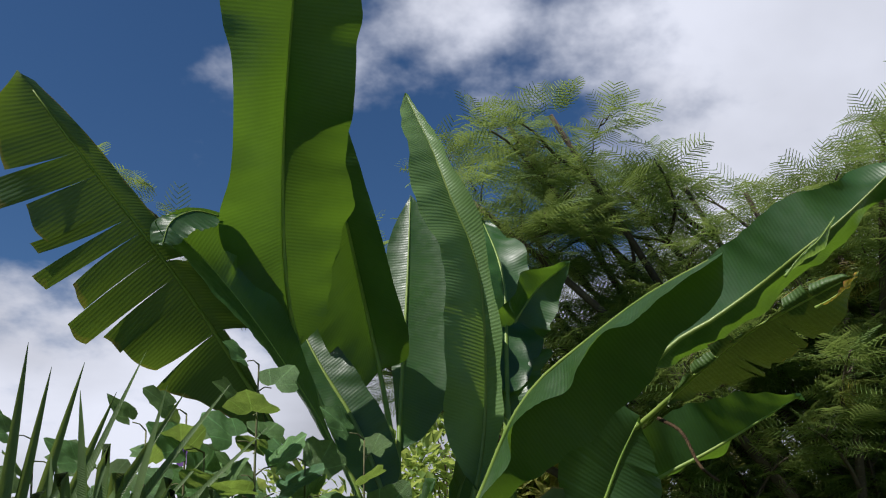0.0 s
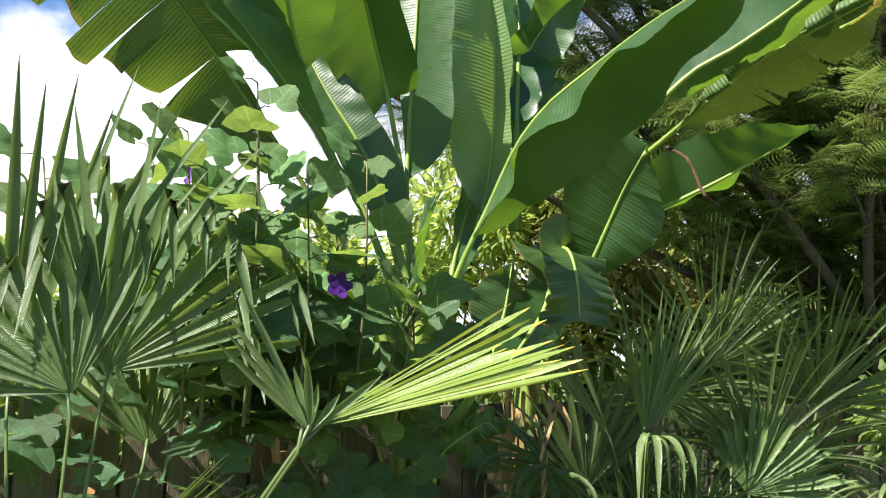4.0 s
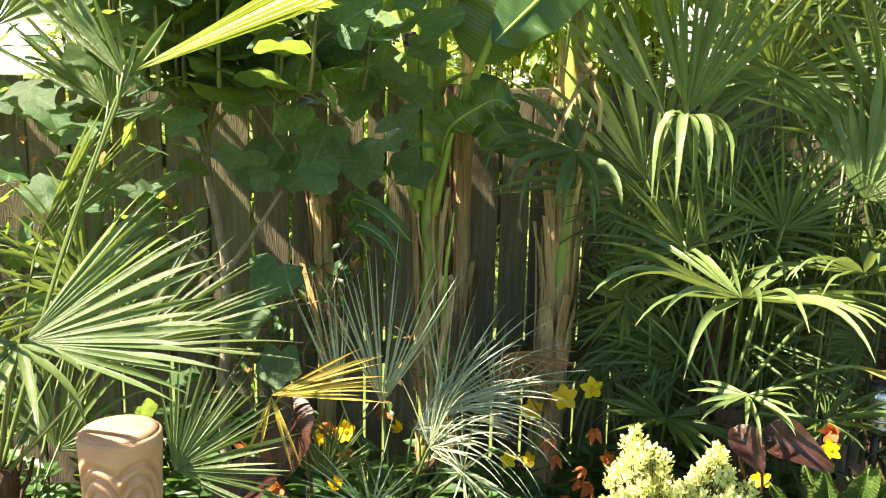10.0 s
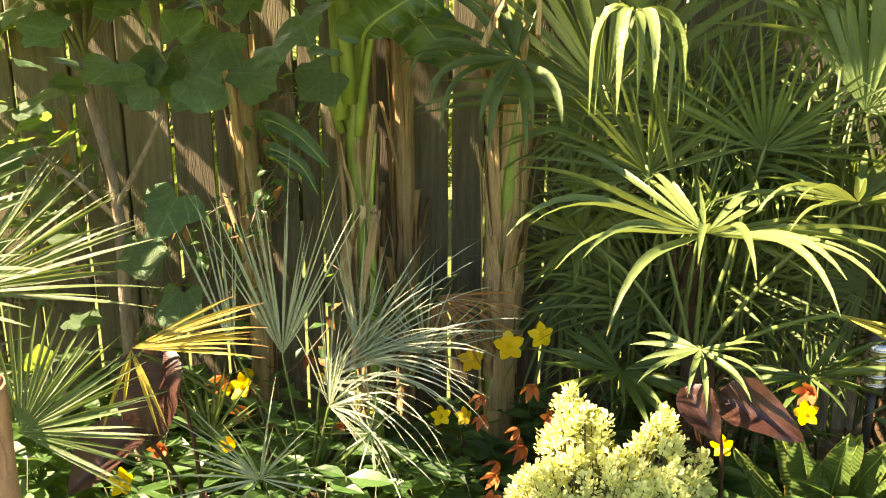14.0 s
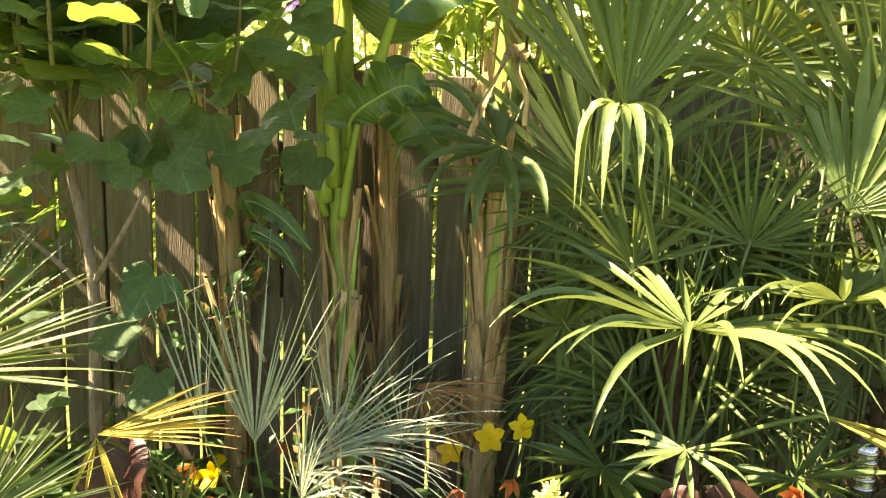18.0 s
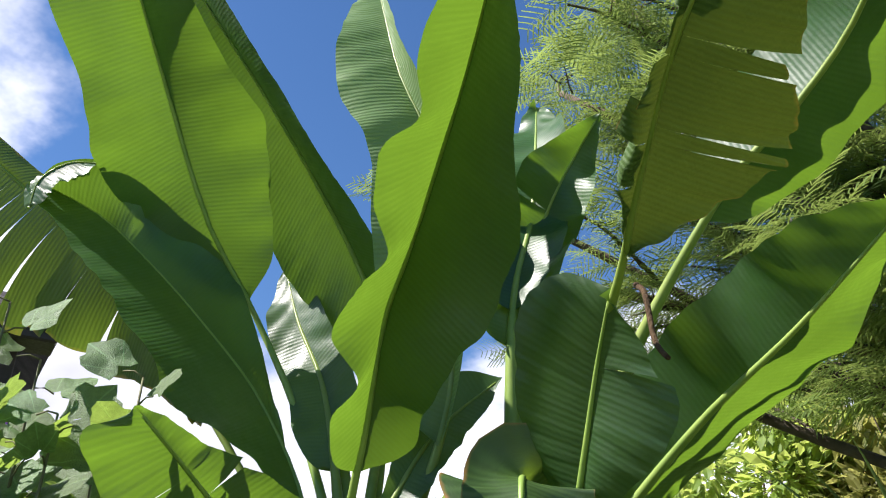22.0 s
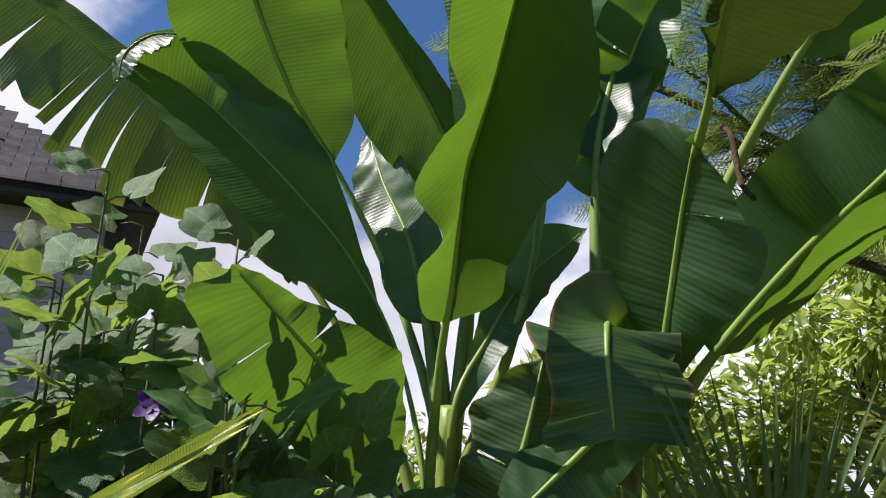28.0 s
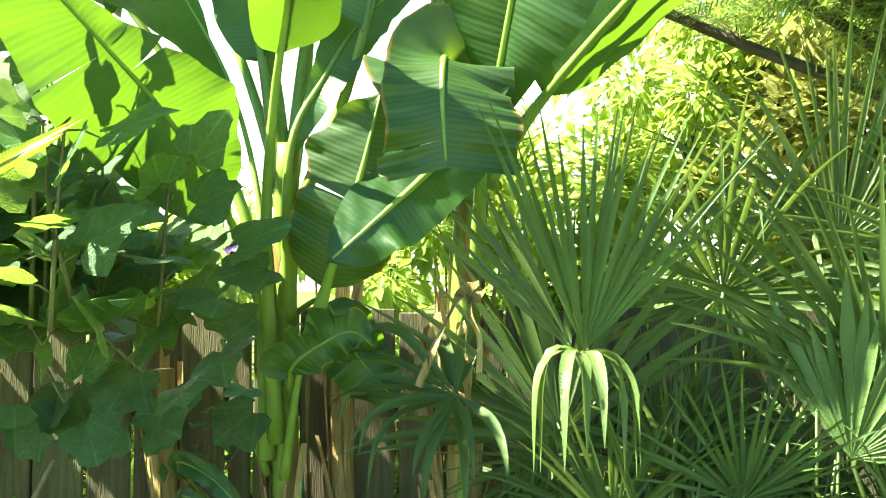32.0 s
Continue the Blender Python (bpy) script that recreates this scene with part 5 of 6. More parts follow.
def make_shrub():
    sh = thing("flowering_shrub", (-0.62, 2.78, 0), "leafy shrub with lobed leaves and purple flowers on a pale trunk", "shrub")
    rs = random.Random(77)
    tube("trunk", [(-0.62, 2.79, 0), (-0.63, 2.78, 0.5), (-0.60, 2.77, 1.04), (-0.64, 2.75, 1.3), (-0.66, 2.74, 1.62)], 0.022, 0.012, BARK, sh, 16, 9, lump=0.15)
    tube("branch", [(-0.60, 2.77, 1.02), (-0.48, 2.76, 1.16), (-0.36, 2.74, 1.30)], 0.010, 0.005, BARK, sh, 8, 7)
    tube("branch", [(-0.61, 2.77, 0.98), (-0.72, 2.72, 1.10), (-0.84, 2.62, 1.22)], 0.009, 0.004, BARK, sh, 8, 7)

    def shoot(pts, r=0.006, count=8, size=0.13, young=0, spread=1.0):
        tube("branch", pts, r, r * 0.45, TWIG, sh, 10, 6)
        path, _ = spline(pts, count + 2)
        for i in range(1, count + 2):
            if i < 2 and count > 4:
                continue
            p = path[i]
            a = i * 2.4 + rs.uniform(-0.5, 0.5)
            o = Vector((math.cos(a), math.sin(a) - 0.35, 0.25 + rs.uniform(-0.4, 0.5)))
            s = size * rs.uniform(0.6, 1.15)
            q = p + o.normalized() * s * 0.45 * spread
            tv, tf, tu = tube_data([p, p.lerp(q, 0.5) + Vector((0, 0, 0.008)), q], [0.0026, 0.002, 0.002], 5)
            put("leaf_stalk", mesh_of("leaf_stalk", tv, tf, TWIG, tu), sh)
            top = i > count - young
            place_leaf(sh, YOUNG_MESH if top else FIG_MESH, q, o + Vector((0, 0, 0.5 if top else -0.15)), s, (0.35 + rs.uniform(-0.6, 0.6), -0.9 + rs.uniform(-0.3, 0.5), 0.8), rs)

    # a leafy mass over the fence
    for k, (x, y, z) in enumerate(((-0.95, 2.55, 1.98), (-0.78, 2.45, 2.02), (-0.60, 2.52, 1.92), (-0.42, 2.62, 1.82), (-0.26, 2.75, 1.62), (-0.52, 2.90, 1.82), (-0.80, 2.80, 1.95),
                                   (-0.32, 2.92, 1.75), (-1.05, 2.75, 1.95), (-0.15, 2.86, 1.58)
                                   , (-0.38, 2.78, 1.42), (-0.30, 2.66, 1.56), (-0.15, 2.80, 1.50), (-0.20, 2.95, 1.72), (-0.56, 2.62, 1.80))):
        s = Vector((-0.64, 2.75, 1.38 + 0.02 * k))
        e = Vector((x, y, z))
        shoot([s, s.lerp(e, 0.5) + Vector((0, 0, 0.08)), e], 0.007, 5, 0.19, 2)
    # upright shoots
    for x, y, z, yg in ((-0.96, 2.78, 2.44, 3), (-0.82, 2.88, 2.26, 2), (-1.10, 2.80, 2.32, 3), (-0.68, 2.84, 2.30, 3), (-0.76, 2.60, 2.36, 2), (-0.50, 2.88, 2.12, 3), (-0.90, 2.62, 2.14, 2),
                        (-0.62, 2.58, 2.20, 2), (-0.35, 2.85, 2.05, 2), (-0.10, 2.82, 1.95, 3), (-1.20, 2.95, 2.20, 3), (-1.02, 2.95, 2.05, 2), (-0.72, 3.0, 2.12, 3), (-0.45, 2.65, 2.02, 2), (-1.30, 2.75, 2.40, 3), (-0.56, 3.0, 2.0, 3),
                        (-0.54, 2.43, 2.56, 4), (-0.24, 2.60, 2.38, 4), (-0.74, 2.46, 2.42, 4), (-0.56, 2.55, 2.46, 3), (-0.40, 2.52, 2.30, 3), (-0.10, 2.55, 2.02, 3), (-0.34, 2.70, 2.22, 3), (-0.66, 2.40, 2.30, 3)):
        s = Vector((x * 0.9 - 0.04, y, 1.6))
        shoot([s, s.lerp(Vector((x, y, z)), 0.5) + Vector((0.02, -0.02, 0)), (x, y, z)], 0.006, 11, 0.155, yg, 0.9)
    shoot([(-0.16, 2.62, 1.66), (-0.13, 2.54, 1.84), (-0.06, 2.47, 1.98)], 0.006, 6, 0.085, 6, 0.7)
    # drooping leaves on the fence side
    for x, y, z in ((-0.49, 2.88, 1.45), (-0.55, 2.80, 0.94), (-0.44, 2.84, 0.79), (-0.46, 2.88, 1.06), (-0.30, 2.92, 1.50)):
        place_leaf(sh, FIG_MESH, (x, y, z), (rs.uniform(-0.5, 0.5), -0.5, -0.6), 0.17, (0.4, -1.0, 0.6), rs)
    for _ in range(48):
        x = rs.uniform(-0.78, 0.05)
        place_leaf(sh, FIG_MESH, (x, 2.88 + 0.3 * x + rs.uniform(-0.1, 0.2), rs.uniform(1.30, 1.78)), (rs.uniform(-1, 1), rs.uniform(-1, 0.2), rs.uniform(-0.7, 0.3)), rs.uniform(0.09, 0.17),
                   (0.3 + rs.uniform(-0.4, 0.4), -0.9, 0.8), rs)
    # low leaves in the shade to the side
    for _ in range(150):
        x, z = rs.uniform(-1.95, -0.70), rs.uniform(0.35, 1.65)
        y = 2.55 + (x + 1.0) * 0.4 + rs.uniform(-0.1, 0.25)
        place_leaf(sh, FIG_MESH, (x, y, z), (rs.uniform(-1, 1), rs.uniform(-1, 0.3), rs.uniform(-0.6, 0.4)), rs.uniform(0.07, 0.15), None, rs)
    for x, y, z, size in ((-0.76, 2.33, 1.48, 0.12), (-1.0, 2.52, 1.26, 0.15), (-0.86, 2.62, 1.30, 0.15), (-0.80, 2.50, 1.12, 0.14), (-0.62, 2.66, 1.22, 0.12), (-0.92, 2.58, 1.02, 0.13), (-0.70, 2.58, 1.00, 0.12)):
        place_leaf(sh, FIG_MESH, (x, y, z), (rs.uniform(-0.8, 0.8), -0.6, rs.uniform(-0.2, 0.5)), size, (0.2, -0.8, 0.9), rs)
    # extra leaf mass, added to throw shade on the left fence boards
    for _ in range(46):
        x = rs.uniform(-1.75, -1.05)
        place_leaf(sh, FIG_MESH, (x, 2.78 + 0.25 * (x + 1.3) + rs.uniform(-0.12, 0.12), rs.uniform(1.5, 1.95)), (rs.uniform(-1, 1), rs.uniform(-1, 0.3), rs.uniform(-0.6, 0.4)), rs.uniform(0.10, 0.17), None, rs)
    for i, (x, y, z) in enumerate(((-0.76, 2.62, 2.33), (-1.0, 2.50, 1.92), (-0.38, 3.36, 1.82), (-0.14, 3.38, 1.84), (0.11, 3.50, 1.86), (-0.87, 3.15, 1.80), (-0.43, 3.02, 2.01), (-1.11, 2.53, 2.01), (-0.08, 3.02, 1.75), (-0.29, 2.46, 1.99))):
        purple_flower(sh, (x, y, z), (rs.uniform(-0.4, 0.6), -1, 0.3), (0.042, 0.024, 0.050, 0.030, 0.026, 0.030, 0.040, 0.030, 0.026, 0.040)[i], i)


make_shrub()


# ---- trees beyond the fence ----
def feather_leaf(rs, L):
    """A twice-divided leaf: pairs of narrow combs along a stalk. Numpy verts and quads."""
    V, F = [], []
    pairs = 8
    for i in range(pairs):
        f = (i + 1) / (pairs + 0.5)
        x0 = L * f
        z0 = -0.34 * L * f * f
        ln = L * 0.44 * math.sin(math.pi * (0.22 + 0.66 * f))
        for sg in (-1, 1):
            k = len(V)
            dx, dy = 0.62, 0.78 * sg
            hw = L * 0.031
            for r in (0.0, 0.45, 1.0):
                px, py, pz = x0 + dx * ln * r, dy * ln * r, z0 - 0.30 * ln * r * r
                w = hw * (0.35, 1.0, 0.25)[int(r * 2.2)]
                V.append((px - abs(dy) * w, py + dx * sg * w, pz))
                V.append((px + abs(dy) * w, py - dx * sg * w, pz + 0.3 * w))
            F.append((k, k + 1, k + 3, k + 2))
            F.append((k + 2, k + 3, k + 5, k + 4))
    k = len(V)
    V += [(0, -0.003, 0), (0, 0.003, 0), (L, 0.001, -0.34 * L), (L, -0.001, -0.34 * L)]
    F.append((k, k + 3, k + 2, k + 1))
    return np.array(V), F


def stamp(protos, places, rs, tilt=0.5):
    """One mesh's data from many turned and scaled copies: places are (point, direction, size)."""
    VV, FF = [], []
    off = 0
    for p, d, s in places:
        v, f = protos[rs.randrange(len(protos))]
        x = Vector(d).normalized()
        up = Vector((rs.uniform(-tilt, tilt), rs.uniform(-tilt, tilt), 1.0))
        y = up.cross(x)
        y.normalize()
        z = x.cross(y)
        M = np.array((x, y, z)) * s
        VV.append(v @ M + np.array(p))
        FF += [tuple(i + off for i in q) for q in f]
        off += len(v)
    return np.concatenate(VV), FF


def make_mimosa():
    tree = thing("mimosa_tree", (2.9, 5.6, 0), "spreading tree with fine feathery leaves and dark limbs", "tree")
    rs = random.Random(5)
    parts, tips = [], []

    def limb(a, b, r, depth, sag=0.1):
        a, b = Vector(a), Vector(b)
        side = Vector((rs.uniform(-1, 1), rs.uniform(-1, 1), rs.uniform(-0.2, 0.6))) * (b - a).length * 0.12
        path, ln = spline([a, a.lerp(b, 0.35) + side, a.lerp(b, 0.7) + side * 0.5 + Vector((0, 0, sag * 0.3)), b], 10)
        if depth < 2:
            name = "limb" if depth else "trunk"
            put(name, mesh_of(name, *tube_data(path, [r * (1 - 0.6 * i / 9) for i in range(10)], 8, 0.15)[:2], TREE_BARK), tree)
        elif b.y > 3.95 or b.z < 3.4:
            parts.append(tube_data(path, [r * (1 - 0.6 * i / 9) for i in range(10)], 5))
        if depth == 3:
            tips.append((path[3:], ln))
            return
        kids = (0, 6, 4)[depth]
        for k in range(kids):
            i = int(4 + 5.4 * (k + rs.random()) / max(1, kids)) if depth == 1 else int(2 + 7.4 * (k + rs.random()) / max(1, kids))
            p = path[min(9, i)]
            dirn = (b - a).normalized() * 0.7 + Vector((rs.uniform(-1, 1), rs.uniform(-1, 1), rs.uniform(-0.30, 0.12)))
            limb(p, p + dirn.normalized() * min(0.55, ln * rs.uniform(0.16, 0.26)), r * 0.36, depth + 1)
        tips.append((path[6:], ln * 0.4))

    root = Vector((2.9, 5.6, -0.1))
    fork = Vector((2.7, 5.45, 1.7))
    limb(root, fork, 0.13, 0)
    high = ((0.35, 4.2, 4.70), (0.58, 4.15, 4.75), (0.05, 4.3, 4.36), (0.68, 4.6, 4.45), (1.05, 4.5, 4.45), (1.40, 4.5, 4.48), (1.75, 4.5, 4.45), (2.1, 4.5, 4.35), (2.4, 4.4, 4.6), (2.6, 4.3, 4.7),
            (0.2, 4.6, 4.2), (0.55, 4.8, 4.25), (0.9, 4.6, 4.25), (1.2, 4.8, 4.3), (1.55, 4.6, 4.15), (1.9, 4.7, 4.3), (2.3, 4.7, 4.1), (0.38, 4.7, 3.9), (0.7, 4.8, 3.85), (1.1, 4.9, 3.8), (1.6, 4.8, 3.7),
            (2.0, 4.9, 3.8), (2.5, 4.8, 3.6), (2.4, 4.9, 3.2), (1.9, 4.8, 3.2), (1.4, 4.9, 3.3), (1.2, 4.7, 3.0), (-1.6, 4.6, 4.22), (-1.35, 4.5, 4.12), (-0.42, 4.5, 4.05), (0.8, 5.0, 3.4), (1.7, 5.0, 2.8))
    low = ((1.99, 4.55, 3.72), (2.30, 4.67, 3.80), (2.14, 4.29, 3.80), (2.30, 3.87, 3.72), (2.69, 4.21, 3.87), (2.14, 3.70, 4.03), (2.34, 3.50, 4.18), (2.30, 4.52, 3.49))
    for t in tuple((x, y, z - 0.22) for x, y, z in high) + low:
        limb(fork + Vector((rs.uniform(-0.1, 0.1), rs.uniform(-0.1, 0.1), rs.uniform(-0.5, 0.3))), t, 0.036, 1)
    V, F, U = merge(parts)
    tagged(put("twig_mass", mesh_of("twig_mass", V, F, TREE_BARK, U), tree, "dark bare twigs"), kind="stuff")
    protos = [feather_leaf(rs, 1.0) for _ in range(3)]
    places = []
    for path, ln in tips:
        way = (path[-1] - path[0]).normalized()
        for _ in range(max(9, int(ln * 42))):
            i = rs.randrange(len(path))
            p = path[i] + Vector((rs.gauss(0, 0.04), rs.gauss(0, 0.04), rs.gauss(0, 0.025)))
            d = way * 0.6 + Vector((rs.uniform(-1, 1), rs.uniform(-1, 1), rs.uniform(-0.15, 0.35)))
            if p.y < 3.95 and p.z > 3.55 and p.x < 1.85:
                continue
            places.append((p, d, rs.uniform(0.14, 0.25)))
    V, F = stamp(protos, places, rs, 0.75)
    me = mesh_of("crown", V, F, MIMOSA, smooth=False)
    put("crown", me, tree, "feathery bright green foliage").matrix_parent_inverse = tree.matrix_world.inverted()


def simple_leaf():
    V = [(0, 0, 0), (0.5, -0.24, 0.06), (0.5, 0.24, 0.06), (1, 0, -0.12), (0.5, 0, 0)]
    return np.array(V), [(0, 1, 4), (0, 4, 2), (1, 3, 4), (4, 3, 2)]


def make_bush(name, label, category, blobs, count, size, mat, seed, trunk=None, kind=""):
    """Leaves gathered in uneven clumps; blobs: (x, y, z, radius)."""
    rs = random.Random(seed)
    b = thing(name, (blobs[0][0], blobs[0][1], 0), label, category, kind=kind)
    places = []
    tot = sum(q[3] ** 2 for q in blobs)
    parts = []
    for x, y, z, r in blobs:
        c = Vector((x, y, z))
        clumps = []
        for _ in range(max(6, int(r * 22))):
            o = Vector((rs.gauss(0, 1), rs.gauss(0, 1), rs.gauss(0, 1))).normalized()
            clumps.append((c + o * r * rs.uniform(0.45, 1.0), r * rs.uniform(0.14, 0.34)))
        for cc, cr in clumps:
            parts.append(tube_data([Vector((x + rs.uniform(-0.1, 0.1) * r, y, max(0.0, z - r))), c.lerp(cc, 0.4), cc], [0.012, 0.008, 0.003], 4))
        for _ in range(int(count * r * r / tot)):
            cc, cr = clumps[rs.randrange(len(clumps))]
            o = Vector((rs.gauss(0, 1), rs.gauss(0, 1), rs.gauss(0, 1))).normalized()
            p = cc + o * cr * rs.uniform(0.5, 1.05)
            if p.z < 0.02:
                p.z = 0.02 + 0.1 * rs.random()
            places.append((p, o + Vector((0, 0, rs.uniform(-0.8, 0.4))), size * rs.uniform(0.6, 1.3)))
    V, F = stamp([simple_leaf()], places, rs)
    ob = tagged(put("foliage", mesh_of("foliage", V, F, mat, smooth=False), b), kind="stuff")
    V, F, U = merge(parts)
    tagged(put("twig_mass", mesh_of("twig_mass", V, F, TREE_BARK, U), b), kind="stuff")
    return b


make_mimosa()
make_bush("sunlit_hedge", "sunlit yellow-green shrubs behind the fence", "shrub", [(-2.4, 5.8, 1.2, 1.1), (-1.2, 6.4, 1.7, 1.2), (-0.1, 6.9, 1.8, 1.25), (-3.4, 5.4, 1.1, 1.1), (2.0, 7.4, 2.0, 1.1), (-1.7, 6.2, 0.8, 0.9), (0.4, 6.8, 0.8, 0.9), (0.7, 6.9, 3.2, 0.75), (0.1, 7.3, 3.0, 0.75), (1.3, 6.9, 3.4, 0.85)], 34000, 0.12, HEDGE, 3)
make_bush("dark_hedge", "dense dark green hedge in the distance", "hedge", [(2.0, 5.0, 1.2, 1.0), (1.15, 6.0, 1.5, 0.9), (2.9, 5.6, 1.3, 1.0), (2.8, 6.6, 1.8, 1.2)], 20000, 0.10, DARKLEAF, 4)
make_bush("russet_tree", "leafy tree with yellow and russet foliage", "tree", [(1.0, 6.6, 2.4, 0.9), (1.9, 6.6, 2.5, 0.9), (2.6, 6.8, 2.7, 0.9), (3.2, 5.6, 2.9, 0.7)], 9000, 0.12, RUSSET, 6)
make_bush("far_tree", "small round leafy tree far behind", "tree", [(-3.6, 9.5, 2.2, 0.9), (-5.6, 9.0, 2.1, 1.0), (-2.2, 10.0, 1.6, 1.1)], 6000, 0.14, HEDGE, 8)


# ---- the house behind ----
def make_house():
    h = thing("house", (-8.0, 5.0, 0), "house with lilac-grey lap siding and a dark shingle roof", "house")
    h.matrix_world = Matrix.Translation((-6.22, 5.73, 0)) @ pose(0, 0, 0, 0, 0, 62)
    h.matrix_basis = h.matrix_world
    I = Matrix()
    # wall along -x from the corner at the origin; eave over it
    W, T = 7.0, 4.55
    bm = bmesh.new()
    box(bm, -W, 0, 0.02, 5.0, 0, T)
    put("wall", bm_mesh("wall", bm, SIDING), h).matrix_parent_inverse = I
    bm = bmesh.new()
    box(bm, -W, -0.10, 0.0, 0.022, 0, 0.158)
    bmesh.ops.translate(bm, verts=[v for v in bm.verts if v.co.z > 0.1], vec=(0, 0.014, 0))
    lap = bm_mesh("siding_board", bm, SIDING)
    for k in range(29):
        put("siding_board", lap, h, m=Matrix.Translation((0, -0.004, k * 0.158))).matrix_parent_inverse = I
    bm = bmesh.new()
    box(bm, -0.10, 0.06, -0.03, 0.12, 0, T)
    put("corner_trim", bm_mesh("corner_trim", bm, TRIM, 0.005), h, "dark corner board").matrix_parent_inverse = I
    bm = bmesh.new()
    box(bm, -W - 0.3, 0.35, -0.42, -0.30, T - 0.05, T + 0.13)
    put("gutter", bm_mesh("gutter", bm, TRIM, 0.02), h, "dark gutter under the eave").matrix_parent_inverse = I
    bm = bmesh.new()
    box(bm, -W - 0.3, 0.35, -0.40, 0.1, T - 0.02, T + 0.02)
    put("soffit", bm_mesh("soffit", bm, TRIM), h).matrix_parent_inverse = I
    bm = bmesh.new()
    P = ((-W - 0.3, -0.42, T + 0.08), (0.35, -0.42, T + 0.08), (-3.6, 3.6, T + 3.2), (-W - 0.3, 3.6, T + 3.2), (0.35, 7.6, T + 0.08))
    vs = [bm.verts.new(p) for p in P] + [bm.verts.new((x, y, z - 0.06)) for x, y, z in P]
    for q in ((0, 1, 2, 3), (1, 4, 2), (8, 7, 6, 5), (7, 9, 6), (0, 5, 6, 1), (1, 6, 9, 4), (3, 8, 5, 0)):
        bm.faces.new([vs[i] for i in q])
    put("roof", bm_mesh("roof", bm, SHINGLE), h).matrix_parent_inverse = I
    roof = h.children[-1]
    bm = bmesh.new()
    box(bm, -0.145, 0.145, 0, 0.30, 0, 0.012, 0.003)
    sh = bm_mesh("shingle", bm, SHINGLE)
    slope = math.atan2(3.12, 4.02)
    for r in range(19):
        for c in range(15):
            x = 0.2 - c * 0.30 - (r % 2) * 0.15
            d = -0.02 + r * 0.145
            if x > 0.3 - d * math.cos(slope):
                continue
            o = new("shingle", sh)
            o.parent = roof
            o.matrix_basis = Matrix.Translation((x, -0.42 + d * math.cos(slope), T + 0.092 + d * math.sin(slope))) @ Euler((slope + 0.035, 0, 0)).to_matrix().to_4x4()
    bm = bmesh.new()
    bmesh.ops.create_cone(bm, segments=12, radius1=0.035, radius2=0.03, depth=0.16, cap_ends=True)
    put("vent_pipe", bm_mesh("vent_pipe", bm, WHITE), h, "small white roof vent", Matrix.Translation((-1.3, 0.5, T + 0.86))).matrix_parent_inverse = I


make_house()


